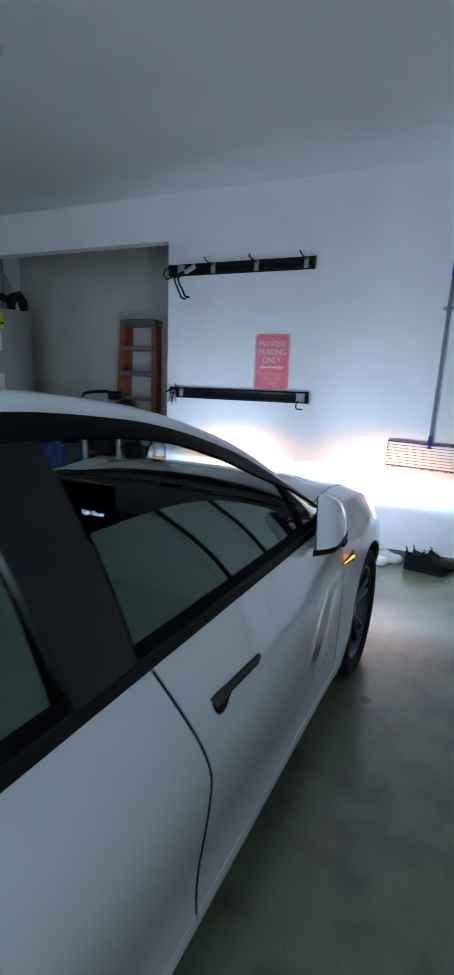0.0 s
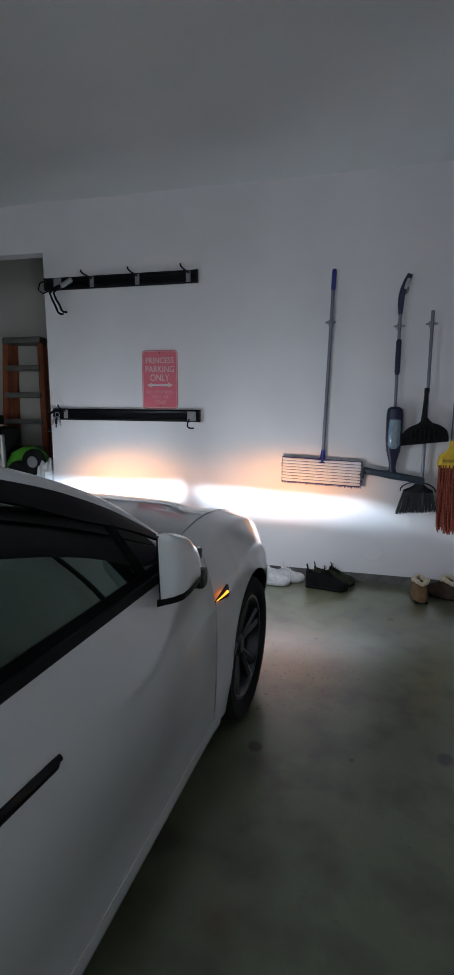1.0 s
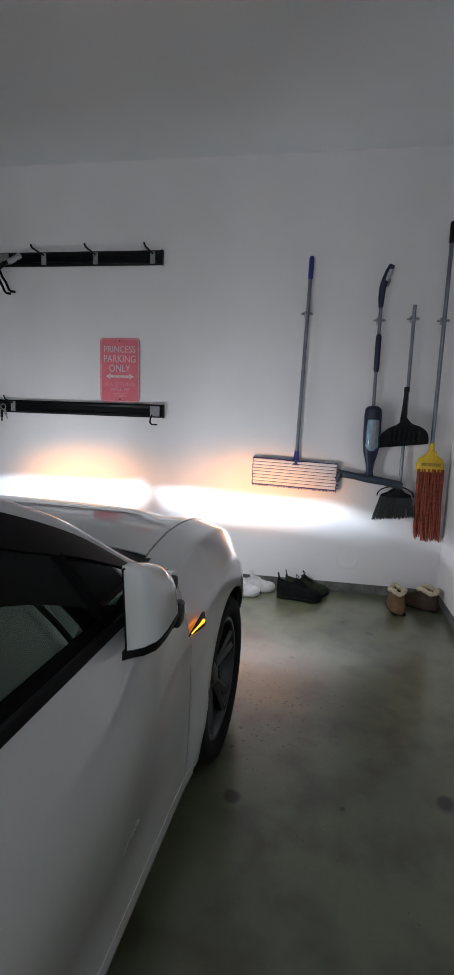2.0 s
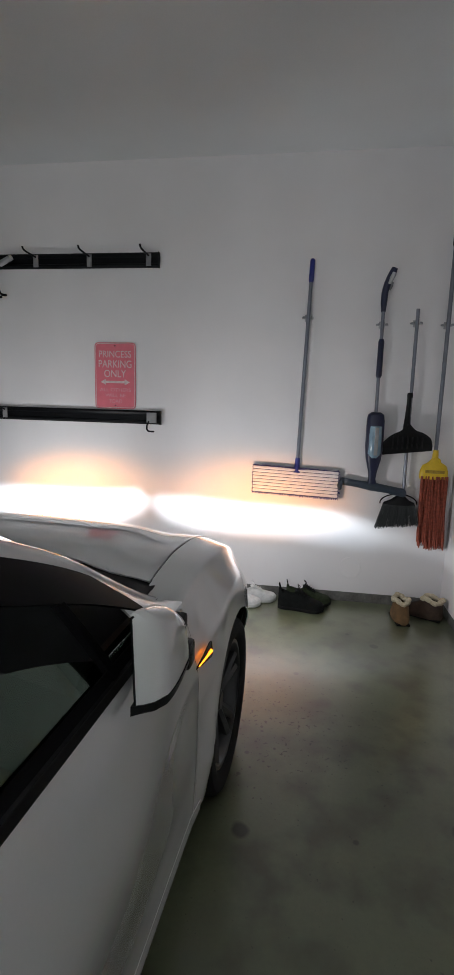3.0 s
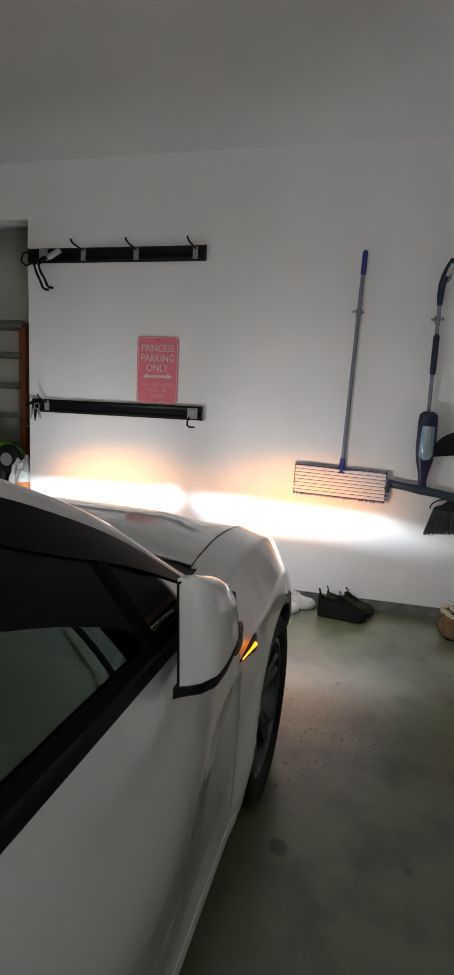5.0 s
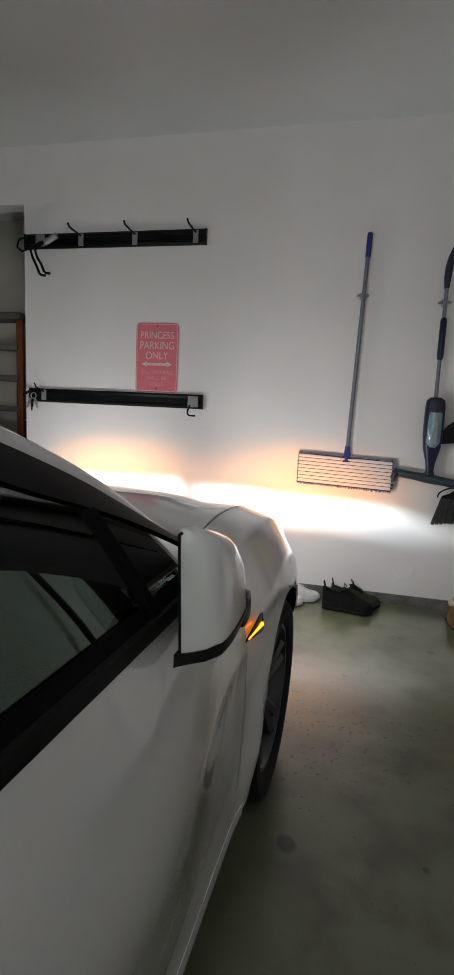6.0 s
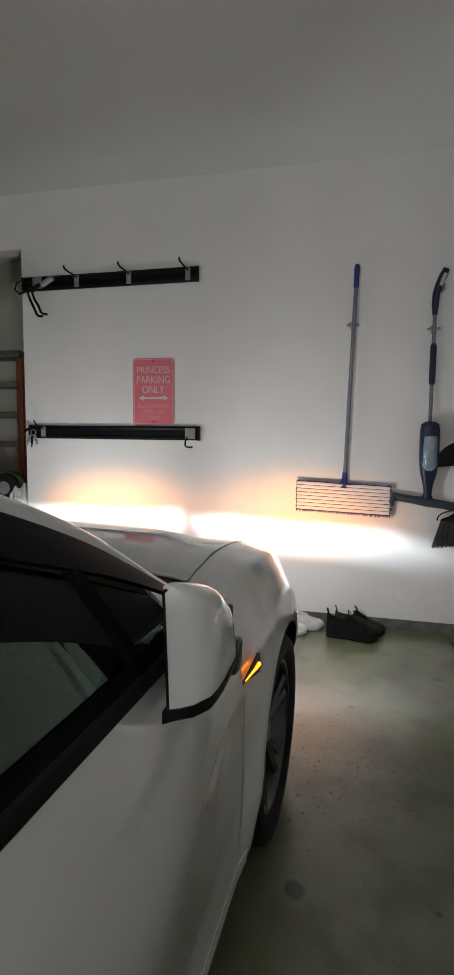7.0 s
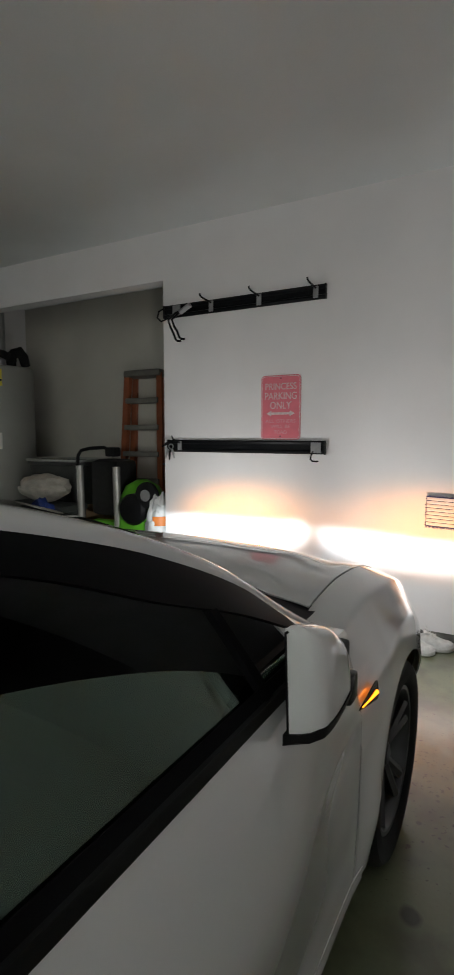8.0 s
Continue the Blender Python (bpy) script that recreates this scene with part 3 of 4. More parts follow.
    sheet("rear_screen", [roof_row(y) for y in span(-3.12, -2.155, 24)], GLASS).visible_shadow = False
    sheet("boot_lid", [[(u * .74 * plan(y), y, z) for u in span(-1, 1, 15)] for y, z in ((-3.10, .985), (-3.3, .972), (-3.5, .975), (-3.58, .96), (-3.60, .80), (-3.64, .62))], PAINT)
    rows = []
    for a in span(-math.pi / 2, math.pi / 2, 31):
        rows.append([((.885 * plan(-3.4)) * math.sin(a), -3.4 - (.25 + o) * math.cos(a) ** .6, z) for z, o in ((.22, -.05), (.34, .01), (.5, .02), (.62, .0), (.80, -.06), (.908, -.09))])
    sheet("rear_bumper", rows, PAINT)
    part("underbody", solid(-.76, .76, -3.3, .5, .15, .30, .03), UNDER, car)

    # wheels
    for y in (AXLE, AXLE - WHEELBASE):
        for s in (1, -1):
            wheel = thing("wheel", pose(.766 * s, y, .314, 0, 0, 0 if s > 0 else 180))
            wheel.parent = car
            prof = [(.222, -.10), (.226, .096), (.238, .108), (.262, .116), (.292, .113), (.305, .100), (.309, .085)]
            prof += [(.314, .06), (.314, .042), (.307, .040), (.307, .034), (.314, .032), (.314, .006), (.307, .004), (.307, -.004), (.314, -.006), (.314, -.032), (.307, -.034), (.307, -.04), (.314, -.042), (.309, -.09), (.29, -.11), (.24, -.105), (.222, -.10)]
            part("tyre", lathe(prof, 56, "x"), RUBBER, wheel, "black rubber tyre", True)
            rim = part("rim", lathe([(.222, -.09), (.228, .085), (.226, .098), (.214, .098), (.206, .086), (.20, .04), (.195, -.09)], 48, "x"), ALLOY, wheel, "dark grey alloy rim", True)
            part("hub", lathe([(.0, .075), (.03, .075), (.036, .068), (.06, .055), (.066, .03), (.066, -.02)], 24, "x"), ALLOY, wheel, "", True)
            part("brake_disc", lathe([(.0, -.01), (.165, -.01), (.165, -.03), (.0, -.03)], 32, "x"), STEEL, wheel, "", True)
            for k in range(5):
                a = 2 * math.pi * k / 5 + .3
                bm = bmesh.new()
                for d in (-.17, .17):
                    p0, p1 = (a + d * .6, .05), (a + d, .207)
                    c0 = Vector((0, math.cos(p0[0]), math.sin(p0[0])))
                    c1 = Vector((0, math.cos(p1[0]), math.sin(p1[0])))
                    t = Vector((0, -math.sin(a), math.cos(a)))
                    r0, r1 = [], []
                    for ox, ot in ((.060, -.016), (.068, 0), (.060, .016), (.030, .013), (.030, -.013)):
                        r0.append(c0 * p0[1] + t * ot + Vector((ox, 0, 0)))
                        r1.append(c1 * p1[1] + t * ot * 1.25 + Vector((ox + .026, 0, 0)))
                    grid([r0, r1], bm=bm, close=True)
                part("spoke", bm, ALLOY, wheel)
            well = part("wheel_liner", grid([[(s * x, y + (ARCH + .01) * math.cos(a), HUB + (ARCH + .01) * math.sin(a)) for x in (.50, .80)] for a in span(-.35, math.pi + .35, 25)], .004), UNDER, car, "", True)
    return car


car = build_car()


def cabin(car):
    """Seats, dashboard, steering wheel and the lit centre screen."""
    for x in (-.37, .37):
        for y in (-1.55, -2.35):
            seat = thing("seat")
            seat.parent = car
            part("cushion", solid(x - .24, x + .24, y - .25, y + .28, .36, .52, .05), CABIN, seat, "black seat cushion", True)
            bm = solid(x - .24, x + .24, -.06, .06, 0, .60, .05)
            bmesh.ops.transform(bm, matrix=pose(0, y - .26, .46, 14, 0, 0), verts=bm.verts)
            part("backrest", bm, CABIN, seat, "black backrest", True)
            bm = solid(x - .13, x + .13, -.045, .045, .60, .76, .04)
            bmesh.ops.transform(bm, matrix=pose(0, y - .26, .46, 14, 0, 0), verts=bm.verts)
            part("headrest", bm, CABIN, seat, "", True)
    rows = [[(u * .74, y + .10 * (1 - u * u), z) for u in span(-1, 1, 15)] for y, z in ((-.45, .87), (-.62, .905), (-.85, .90), (-.92, .86), (-.92, .70), (-.80, .50))]
    part("dashboard", grid(rows, .02), CABIN, car, "", True)
    sw = [(-.37 + .185 * math.cos(a), -1.13 + .05 * math.sin(a), .86 + .175 * math.sin(a)) for a in span(0, 2 * math.pi, 33)]
    wheel = part("steering_wheel", tube(sw, .015, caps=False), CABIN, car, "", True)
    part("wheel_hub", solid(-.50, -.24, -1.14, -1.11, .83, .89, .012), CABIN, wheel, "", True)
    screen = part("touch_screen", solid(-.26, .14, -.985, -.97, .77, 1.00, .006), GLOSSBLACK, car, "dark central touch screen with white lettering")
    words("Light Show!", .022, pose(.045, -.9875, .885, 90, 0, 0), SCREENTEXT, screen, "screen_lettering", "white lettering")
    part("headliner", grid([[(u * .5, y, 1.27 + .02 * (1 - u * u)) for u in span(-1, 1, 9)] for y in span(-2.2, -1.25, 6)], .01), CABIN, car, "", True)
    part("cabin_floor", solid(-.72, .72, -2.9, -.5, .30, .33), CABIN, car)


SCREENTEXT = glow("screen_lettering", (.80, .84, 1.0), .45)
cabin(car)


# rails and sign on the wall
def rail(name, x0, x1, z0, z1, label):
    t = thing(name, pose(x0, 0, z0), label, "wall rail", "storage rails")
    w, h = x1 - x0, z1 - z0
    prof = [(0, 0), (-.012, 0), (-.026, .012), (-.026, .022), (-.017, .028), (-.017, h - .032), (-.026, h - .026), (-.030, h - .012), (-.022, h), (0, h)]
    part("track", grid([[(x, y, z) for y, z in prof] for x in span(0, w, 2)], close=True), BLACKMETAL, t)
    for x in (0, w):
        part("end_cap", solid(x - .003, x + .003, -.031, -.001, -.002, h + .002), SATINBLACK, t)
    return t


r1 = rail("storage_rail", .02, 1.318, 2.276, 2.369, "long black metal storage rail with hooks")
r2 = rail("storage_rail", .045, 1.334, 1.233, 1.327, "long black metal storage rail with small hooks")

sign = thing("parking_sign", pose(1.001, -.004, 1.5615), "pink enamelled metal parking sign with white lettering", "sign")


def plate(w, h, r, d, y):
    pts = []
    for cx, cz, a0 in ((w / 2 - r, h / 2 - r, 0), (-w / 2 + r, h / 2 - r, 90), (-w / 2 + r, -h / 2 + r, 180), (w / 2 - r, -h / 2 + r, 270)):
        for a in range(0, 91, 15):
            pts.append((cx + r * math.cos(radians(a0 + a)), cz + r * math.sin(radians(a0 + a))))
    return [(x, y, z) for x, z in pts]


bm = grid([plate(.300, .455, .028, 0, 0), plate(.300, .455, .028, 0, -.002)], close=True)
bm.faces.new([v for v in bm.verts][-28:])
part("sign_plate", bm, PINK, sign)


def fit_words(text, width, height, m, mat, parent, name="lettering", label=""):
    """Lettering brought to a width and a height."""
    ob = words(text, .1, m, mat, parent, name, label)
    xs = [v.co.x for v in ob.data.vertices]
    ys = [v.co.y for v in ob.data.vertices]
    cx, cy = (max(xs) + min(xs)) / 2, (max(ys) + min(ys)) / 2
    for v in ob.data.vertices:
        v.co.x = (v.co.x - cx) * width / (max(xs) - min(xs))
        v.co.y = (v.co.y - cy) * height / (max(ys) - min(ys))
    return ob


def on_sign(z):
    return pose(0, -.003, z, 90, 0, 0)


for text, w, h, z, mat in (("PRINCESS", .235, .046, .149, SIGNWHITE), ("PARKING", .240, .050, .082, SIGNWHITE), ("ONLY", .160, .050, .016, SIGNWHITE),
                           ("ALL OTHERS", .228, .024, -.096, SIGNFADED), ("WILL BE", .150, .024, -.134, SIGNFADED), ("TOAD", .098, .028, -.175, SIGNFADED)):
    fit_words(text, w, h, on_sign(z), mat, sign)
half = ((.108, 0), (.070, .020), (.070, .008), (-.070, .008), (-.070, .020), (-.108, 0), (-.070, -.020), (-.070, -.008), (.070, -.008), (.070, -.020))
bm = grid([[(x, y, -.042 + z) for x, z in half] for y in (-.0018, -.0036)], close=True)
bm.faces.new([v for v in bm.verts][-10:])
part("arrow", bm, SIGNWHITE, sign, "white double-headed arrow")
bm = grid([plate(.288, .443, .024, 0, -.0024), plate(.281, .436, .021, 0, -.0026)], .0006, close=True)
part("border", bm, SIGNWHITE, sign)
for z in (.205, -.205):
    bm = lathe([(0, -.001), (.004, -.001), (.005, 0), (.005, .004)], 10, "y")
    bmesh.ops.translate(bm, vec=(0, -.005, z), verts=bm.verts)
    part("screw", bm, SATINBLACK, sign)

# hooks on the rails
NAVY = material("navy_plastic", (.006, .009, .042), .4, grain=.2, scale=20, fine=200)
BLUE = material("blue_plastic", (.02, .026, .21), .4, grain=.15, scale=20, fine=200)
SLATE = material("slate_blue_plastic", (.032, .048, .072), .42, grain=.25, scale=20, fine=200)
CLEARBLUE = material("pale_bottle_plastic", (.22, .33, .42), .2, grain=.25, scale=26, fine=160)
BLACKPLASTIC = material("black_plastic", (.008, .008, .009), .45, spec=.18, grain=.3, scale=22, fine=200)
BRISTLE = material("grey_bristle", (.055, .06, .062), .8, grain=.5, scale=60, fine=300)
TERRY = material("white_microfibre", (.74, .72, .76), .95, grain=.15, scale=70, fine=420, bump=.002)
STRIPE = material("blue_microfibre", (.05, .05, .16), .95, grain=.4, scale=70, fine=420, bump=.002)
YELLOW = material("yellow_plastic", (.75, .50, .02), .42, grain=.12, scale=24, fine=200)
RUST = material("rust_red_mop_yarn", (.33, .075, .045), .95, grain=.5, scale=60, fine=380, bump=.002)
POLE = material("grey_painted_pole", (.20, .21, .25), .36, metal=.5, grain=.2, scale=20, fine=200)


def peg_hook(x, z):
    t = thing("rail_hook", pose(x, -.030, z), "black metal utility hook with a grey clip plate", "hook", "rail hooks")
    part("clip_plate", solid(-.018, .018, -.008, 0, -.045, .034, .004), GREYPLASTIC, t, "grey plastic clip plate", True)
    part("prong", tube([(0, -.006, .02), (-.004, -.04, .024), (-.007, -.10, .027), (-.009, -.128, .030), (-.011, -.145, .038), (-.012, -.150, .052)], .0062), BLACKMETAL, t, "", True)


for x in (.45, .838, 1.253):
    peg_hook(x, 2.325)

t = thing("bike_hook", pose(.145, -.030, 2.325), "large black two-pronged hook on the rail", "hook", "rail hooks")
part("clip_plate", solid(-.034, .034, -.010, 0, -.042, .036, .004), GREYPLASTIC, t, "grey plastic clip plate", True)
for dx, dz in ((0, 0), (.034, .012)):
    part("prong", tube([(dx + .12, -.06, -.018), (dx + .035, -.075, -.042), (dx - .02, -.09, -.090), (dx + .005, -.098, -.145), (dx + .035, -.105, -.195 + dz), (dx + .062, -.113, -.246 + dz), (dx + .080, -.118, -.258 + dz), (dx + .110, -.12, -.262 + dz)], .0085), BLACKMETAL, t, "", True)
part("loop", tube([(-.10, -.02, .02), (-.145, -.03, .0), (-.155, -.04, -.05), (-.11, -.05, -.085), (-.06, -.05, -.07), (.0, -.055, -.045), (.06, -.06, -.03)], .006), BLACKMETAL, t, "", True)
part("sleeve", tube([(.075, -.066, -.038), (.165, -.072, .004)], .019, seg=14), STEEL, t, "silver grey sleeve", True)

t = thing("rail_hook", pose(1.275, -.030, 1.285), "small black J hook below a grey plate", "hook", "rail hooks")
part("clip_plate", solid(-.036, .036, -.010, 0, -.042, .030, .004), GREYPLASTIC, t, "grey plastic clip plate", True)
part("prong", tube([(-.02, -.008, -.03), (-.03, -.016, -.06), (-.028, -.03, -.085), (-.01, -.045, -.097), (.02, -.06, -.098), (.035, -.07, -.096)], .006), BLACKMETAL, t, "", True)
t = thing("rail_hook", pose(.165, -.030, 1.285), "grey clip plate on the lower rail", "hook", "rail hooks")
part("clip_plate", solid(-.018, .018, -.008, 0, -.038, .034, .004), GREYPLASTIC, t, "", True)
part("prong", tube([(0, -.006, .02), (-.006, -.04, .035), (-.01, -.085, .05), (-.012, -.10, .075)], .005), BLACKMETAL, t, "", True)
t = thing("key_bunch", pose(.085, -.038, 1.275), "bunch of dark keys hanging on the lower rail", "keys")
part("key_ring", lathe([(.020, -.002), (.024, 0), (.020, .002), (.016, 0), (.020, -.002)], 20, "y"), STEEL, t, "", True)
for k, (dx, dz, a) in enumerate(((-.03, -.05, 20), (-.008, -.065, 4), (.02, -.05, -18), (-.02, .01, 60))):
    bm = solid(-.010, .010, -.003, .003, -.035, .012, .002)
    box(bm, -.005, .005, -.002, .002, -.062, -.033)
    bmesh.ops.transform(bm, matrix=pose(dx, -.006 * k, dz + .02, 0, a, 0), verts=bm.verts)
    part("key", bm, SATINBLACK if k % 2 else STEEL, t)


def wall_clip(x, z):
    t = thing("broom_clip", pose(x, 0, z), "small steel spring clip screwed to the wall", "clip", "broom clips")
    part("clip_base", solid(-.018, .018, -.008, -.001, -.022, .022, .003), STEEL, t, "", True)
    for s in (-1, 1):
        part("spring_arm", tube([(s * .016, -.006, 0), (s * .034, -.020, .0), (s * .030, -.035, 0), (s * .019, -.045, 0), (s * .026, -.056, 0)], .006, seg=8), STEEL, t, "", True)


for x, z in ((2.318, 1.955), (2.788, 1.915), (2.997, 1.925), (3.183, 1.915)):
    wall_clip(x, z)

# flat mop
t = thing("flat_mop", pose(0, -.036, 0), "grey-poled flat mop with a blue and white striped pad", "mop", "cleaning tools")
part("pole", tube([(2.300, 0, .985), (2.328, 0, 2.20)], .0125, seg=12), POLE, t, "", True)
part("grip", tube([(2.3275, 0, 2.17), (2.328, 0, 2.18), (2.3305, 0, 2.30), (2.3307, 0, 2.312)], [.0135, .0165, .0165, .010], seg=12), BLUE, t, "blue plastic grip", True)
part("socket", tube([(2.2985, -.004, .945), (2.299, -.002, .975), (2.3015, 0, 1.045)], [.030, .020, .016], seg=12), BLUE, t, "blue plastic socket", True)
slope = -.037
pad = thing("pad")
pad.parent = t
x0, x1, ztop, hh = 2.004, 2.578, .984, .180
for k in range(8):
    z0 = ztop - hh * (k + 1) / 8
    rows = []
    for x in span(x0, x1, 12):
        zz = z0 + (x - x0) * slope * .9
        dip = .010 * max(0, 1 - abs(x - 2.30) / .05) if k == 0 else 0
        rows.append([(x, -.004, zz + .0006), (x, -.022, zz + .0016), (x, -.026, zz + hh / 16), (x, -.022, zz + hh / 8 - .0022 - dip), (x, -.004, zz + hh / 8 - .0016 - dip)])
    part("stripe", grid(rows, close=True), TERRY, pad, "", True)
rows = [[(x, -.001, ztop + .004 + (x - x0) * slope), (x, -.020, ztop + .004 + (x - x0) * slope), (x, -.020, ztop - hh - .004 + (x - x0) * slope), (x, -.001, ztop - hh - .004 + (x - x0) * slope)] for x in span(x0 - .004, x1 + .004, 10)]
part("backing", grid(rows, close=True), STRIPE, pad, "dark blue backing cloth")
rng = random.Random(4)
bm = bmesh.new()
for k in range(150):
    if k < 84:
        x = x0 + (x1 - x0) * k / 83
        p = Vector((x, -.012, ztop - hh + (x - x0) * slope))
        d = Vector((rng.uniform(-.006, .006), rng.uniform(-.008, .002), -rng.uniform(.012, .020)))
    elif k < 104:
        z = rng.uniform(0, 1)
        p = Vector((x1, -.012, ztop + (x1 - x0) * slope - hh * z))
        d = Vector((rng.uniform(.010, .020), rng.uniform(-.008, .002), rng.uniform(-.006, .006)))
    elif k < 118:
        z = rng.uniform(0, 1)
        p = Vector((x0, -.012, ztop - hh * z))
        d = Vector((-rng.uniform(.006, .012), rng.uniform(-.008, .002), rng.uniform(-.006, .006)))
    else:
        x = rng.uniform(x0, x1)
        p = Vector((x, -.012, ztop + (x - x0) * slope))
        d = Vector((rng.uniform(-.006, .006), rng.uniform(-.008, .002), rng.uniform(.006, .012)))
    tube([p, p + d * .6, p + d], [.0035, .0032, .0015], bm, 5)
tagged(part("fringe", bm, BLUE, pad, "blue looped fringe"), kind="stuff")

# spray mop
t = thing("spray_mop", pose(0, -.045, 0), "navy spray mop with a bottle and trigger handle", "mop", "cleaning tools")
part("pole", tube([(2.790, 0, 1.34), (2.788, 0, 1.60), (2.786, 0, 2.06)], .011, seg=12), POLE, t, "", True)
part("sleeve_grip", tube([(2.7885, 0, 1.585), (2.789, 0, 1.60), (2.788, 0, 1.81), (2.788, 0, 1.825)], [.013, .0185, .0185, .013], seg=12), NAVY, t, "navy foam grip", True)
part("handle", tube([(2.786, 0, 1.99), (2.785, 0, 2.05), (2.787, -.004, 2.11), (2.797, -.012, 2.155), (2.815, -.02, 2.20), (2.832, -.028, 2.245)], [.014, .020, .021, .022, .024, .018], seg=12), NAVY, t, "navy trigger handle", True)
part("handle_insert", tube([(2.806, -.030, 2.15), (2.818, -.038, 2.185), (2.828, -.044, 2.215)], [.010, .014, .010], seg=10), material("pale_grey_plastic", (.45, .46, .47), .45, grain=.15, scale=30), t, "pale grey handle insert", True)
part("trigger", tube([(2.812, -.005, 2.12), (2.824, -.012, 2.14), (2.826, -.014, 2.165)], .007, seg=8), GREYPLASTIC, t, "", True)
rows = []
for z, w, d in ((1.365, .030, .02), (1.35, .050, .036), (1.31, .056, .042), (1.14, .056, .045), (1.06, .048, .04), (.98, .028, .028), (.93, .022, .022), (.90, .030, .026)):
    rows.append([(2.790 + (1.35 - z) * .012 + w * math.copysign(abs(math.cos(a)) ** .6, math.cos(a)), d * math.copysign(abs(math.sin(a)) ** .6, math.sin(a)) - .012, z) for a in span(0, 2 * math.pi * 19 / 20, 20)])
part("tank_housing", grid(rows, close=True), NAVY, t, "navy bottle housing", True)
rows = []
for z, w, d in ((1.285, .034, .01), (1.275, .044, .030), (1.20, .046, .036), (1.10, .044, .036), (1.07, .03, .02)):
    rows.append([(2.792 + w * math.cos(a), -.034 + d * math.sin(a) * 1.0, z) for a in span(0, 2 * math.pi * 19 / 20, 20)])
bottle = part("bottle", grid(rows, close=True), CLEARBLUE, t, "translucent pale blue bottle", True)
part("bottle_strip", solid(2.785, 2.808, -.076, -.068, 1.09, 1.27, .003), GREYPLASTIC, bottle)
rows = []
for x, w, d in ((2.588, .012, .012), (2.60, .026, .020), (2.70, .024, .022), (2.79, .030, .026), (2.90, .026, .024), (3.00, .030, .022), (3.018, .022, .014)):
    zc = .905 - (x - 2.6) * .14 - .02 * max(0, x - 2.9) * 10 * .3
    rows.append([(x, -.012 + d * math.cos(a), zc + w * math.sin(a)) for a in span(0, 2 * math.pi * 11 / 12, 12)])
part("mop_head", grid(rows, close=True), SLATE, t, "slate blue mop head", True)
part("head_joint", tube([(2.60, -.03, .905), (2.585, -.035, .875), (2.592, -.035, .85)], [.014, .018, .010], seg=10), SLATE, t, "", True)

# broom with its dustpan clipped on
t = thing("broom", pose(0, -.048, 0), "grey-poled broom with a black angled brush", "broom", "cleaning tools")
part("pole", tube([(3.004, 0, .83), (2.999, 0, 1.45), (2.995, 0, 2.008)], .011, seg=12), POLE, t, "", True)
rows = []
for z, w, d in ((.845, .016, .016), (.82, .030, .020), (.795, .060, .024), (.778, .098, .027), (.762, .104, .028)):
    rows.append([(2.990 - (.845 - z) * .1 + w * math.cos(a), d * math.sin(a), z) for a in span(0, 2 * math.pi * 15 / 16, 16)])
part("brush_block", grid(rows, close=True), BLACKPLASTIC, t, "black plastic brush block", True)
bm = bmesh.new()
for k in range(260):
    u, v = rng.uniform(-1, 1), rng.uniform(-1, 1)
    a = (2.980 + u * .10, v * .022, .766)
    b = (2.972 + u * .140, v * .036 - .004, .617 + .018 * u + rng.uniform(-.008, .008))
    tube([a, b], [.0028, .0018], bm, 4, False)
part("hoop", tube([(2.978 + .118 * math.cos(a), -.004, .772 + .062 * math.sin(a)) for a in span(-.1, math.pi + .1, 21)], .0045, seg=6), BLACKPLASTIC, t, "black plastic hoop", True)
tagged(part("bristles", bm, BRISTLE, t, "grey splayed bristles"), kind="stuff")
t = thing("dustpan", pose(2.993, -.062, 1.10), "black plastic dustpan with a long handle", "dustpan", "cleaning tools")
part("neck", tube([(-.006, .012, .16), (-.004, .012, .26), (-.001, .014, .36), (0, .014, .365), (0, .014, .395)], [.022, .0165, .0145, .018, .017], seg=12), BLACKPLASTIC, t, "", True)
rows = []
for u in span(-1, 1, 33):
    top = .142 - .062 * abs(u) ** 3 + .050 * math.exp(-(u / .22) ** 2)
    rows.append([(-.002 + u * (.163 - .018 * f ** 2), -.006 - .034 * math.sin(f * math.pi * .55) * (1 - .4 * u * u), -.010 + .02 * (u + 1) + (top - (-.010)) * f * (1 - .06 * (u + 1))) for f in span(0, 1, 9)])
pan = part("pan", grid(rows, .004), BLACKPLASTIC, t, "black ribbed pan", True)
for k in range(7):
    x = -.09 + .03 * k
    part("rib", tube([(x, -.030, .035 + .002 * k), (x, -.040, .08 + .002 * k), (x, -.040, .115)], .004, seg=6), BLACKPLASTIC, pan, "", True)

# yarn mop
t = thing("yarn_mop", pose(0, -.046, 0), "rust red yarn mop in a yellow clamp", "mop", "cleaning tools")
part("pole", tube([(3.184, 0, 1.08), (3.182, 0, 1.9), (3.180, 0, 2.40)], .0125, seg=12), POLE, t, "", True)
part("grip", tube([(3.180, 0, 2.37), (3.180, 0, 2.38), (3.178, 0, 2.49), (3.178, 0, 2.50)], [.014, .017, .017, .010], seg=12), BLACKPLASTIC, t, "black plastic grip", True)
rows = []
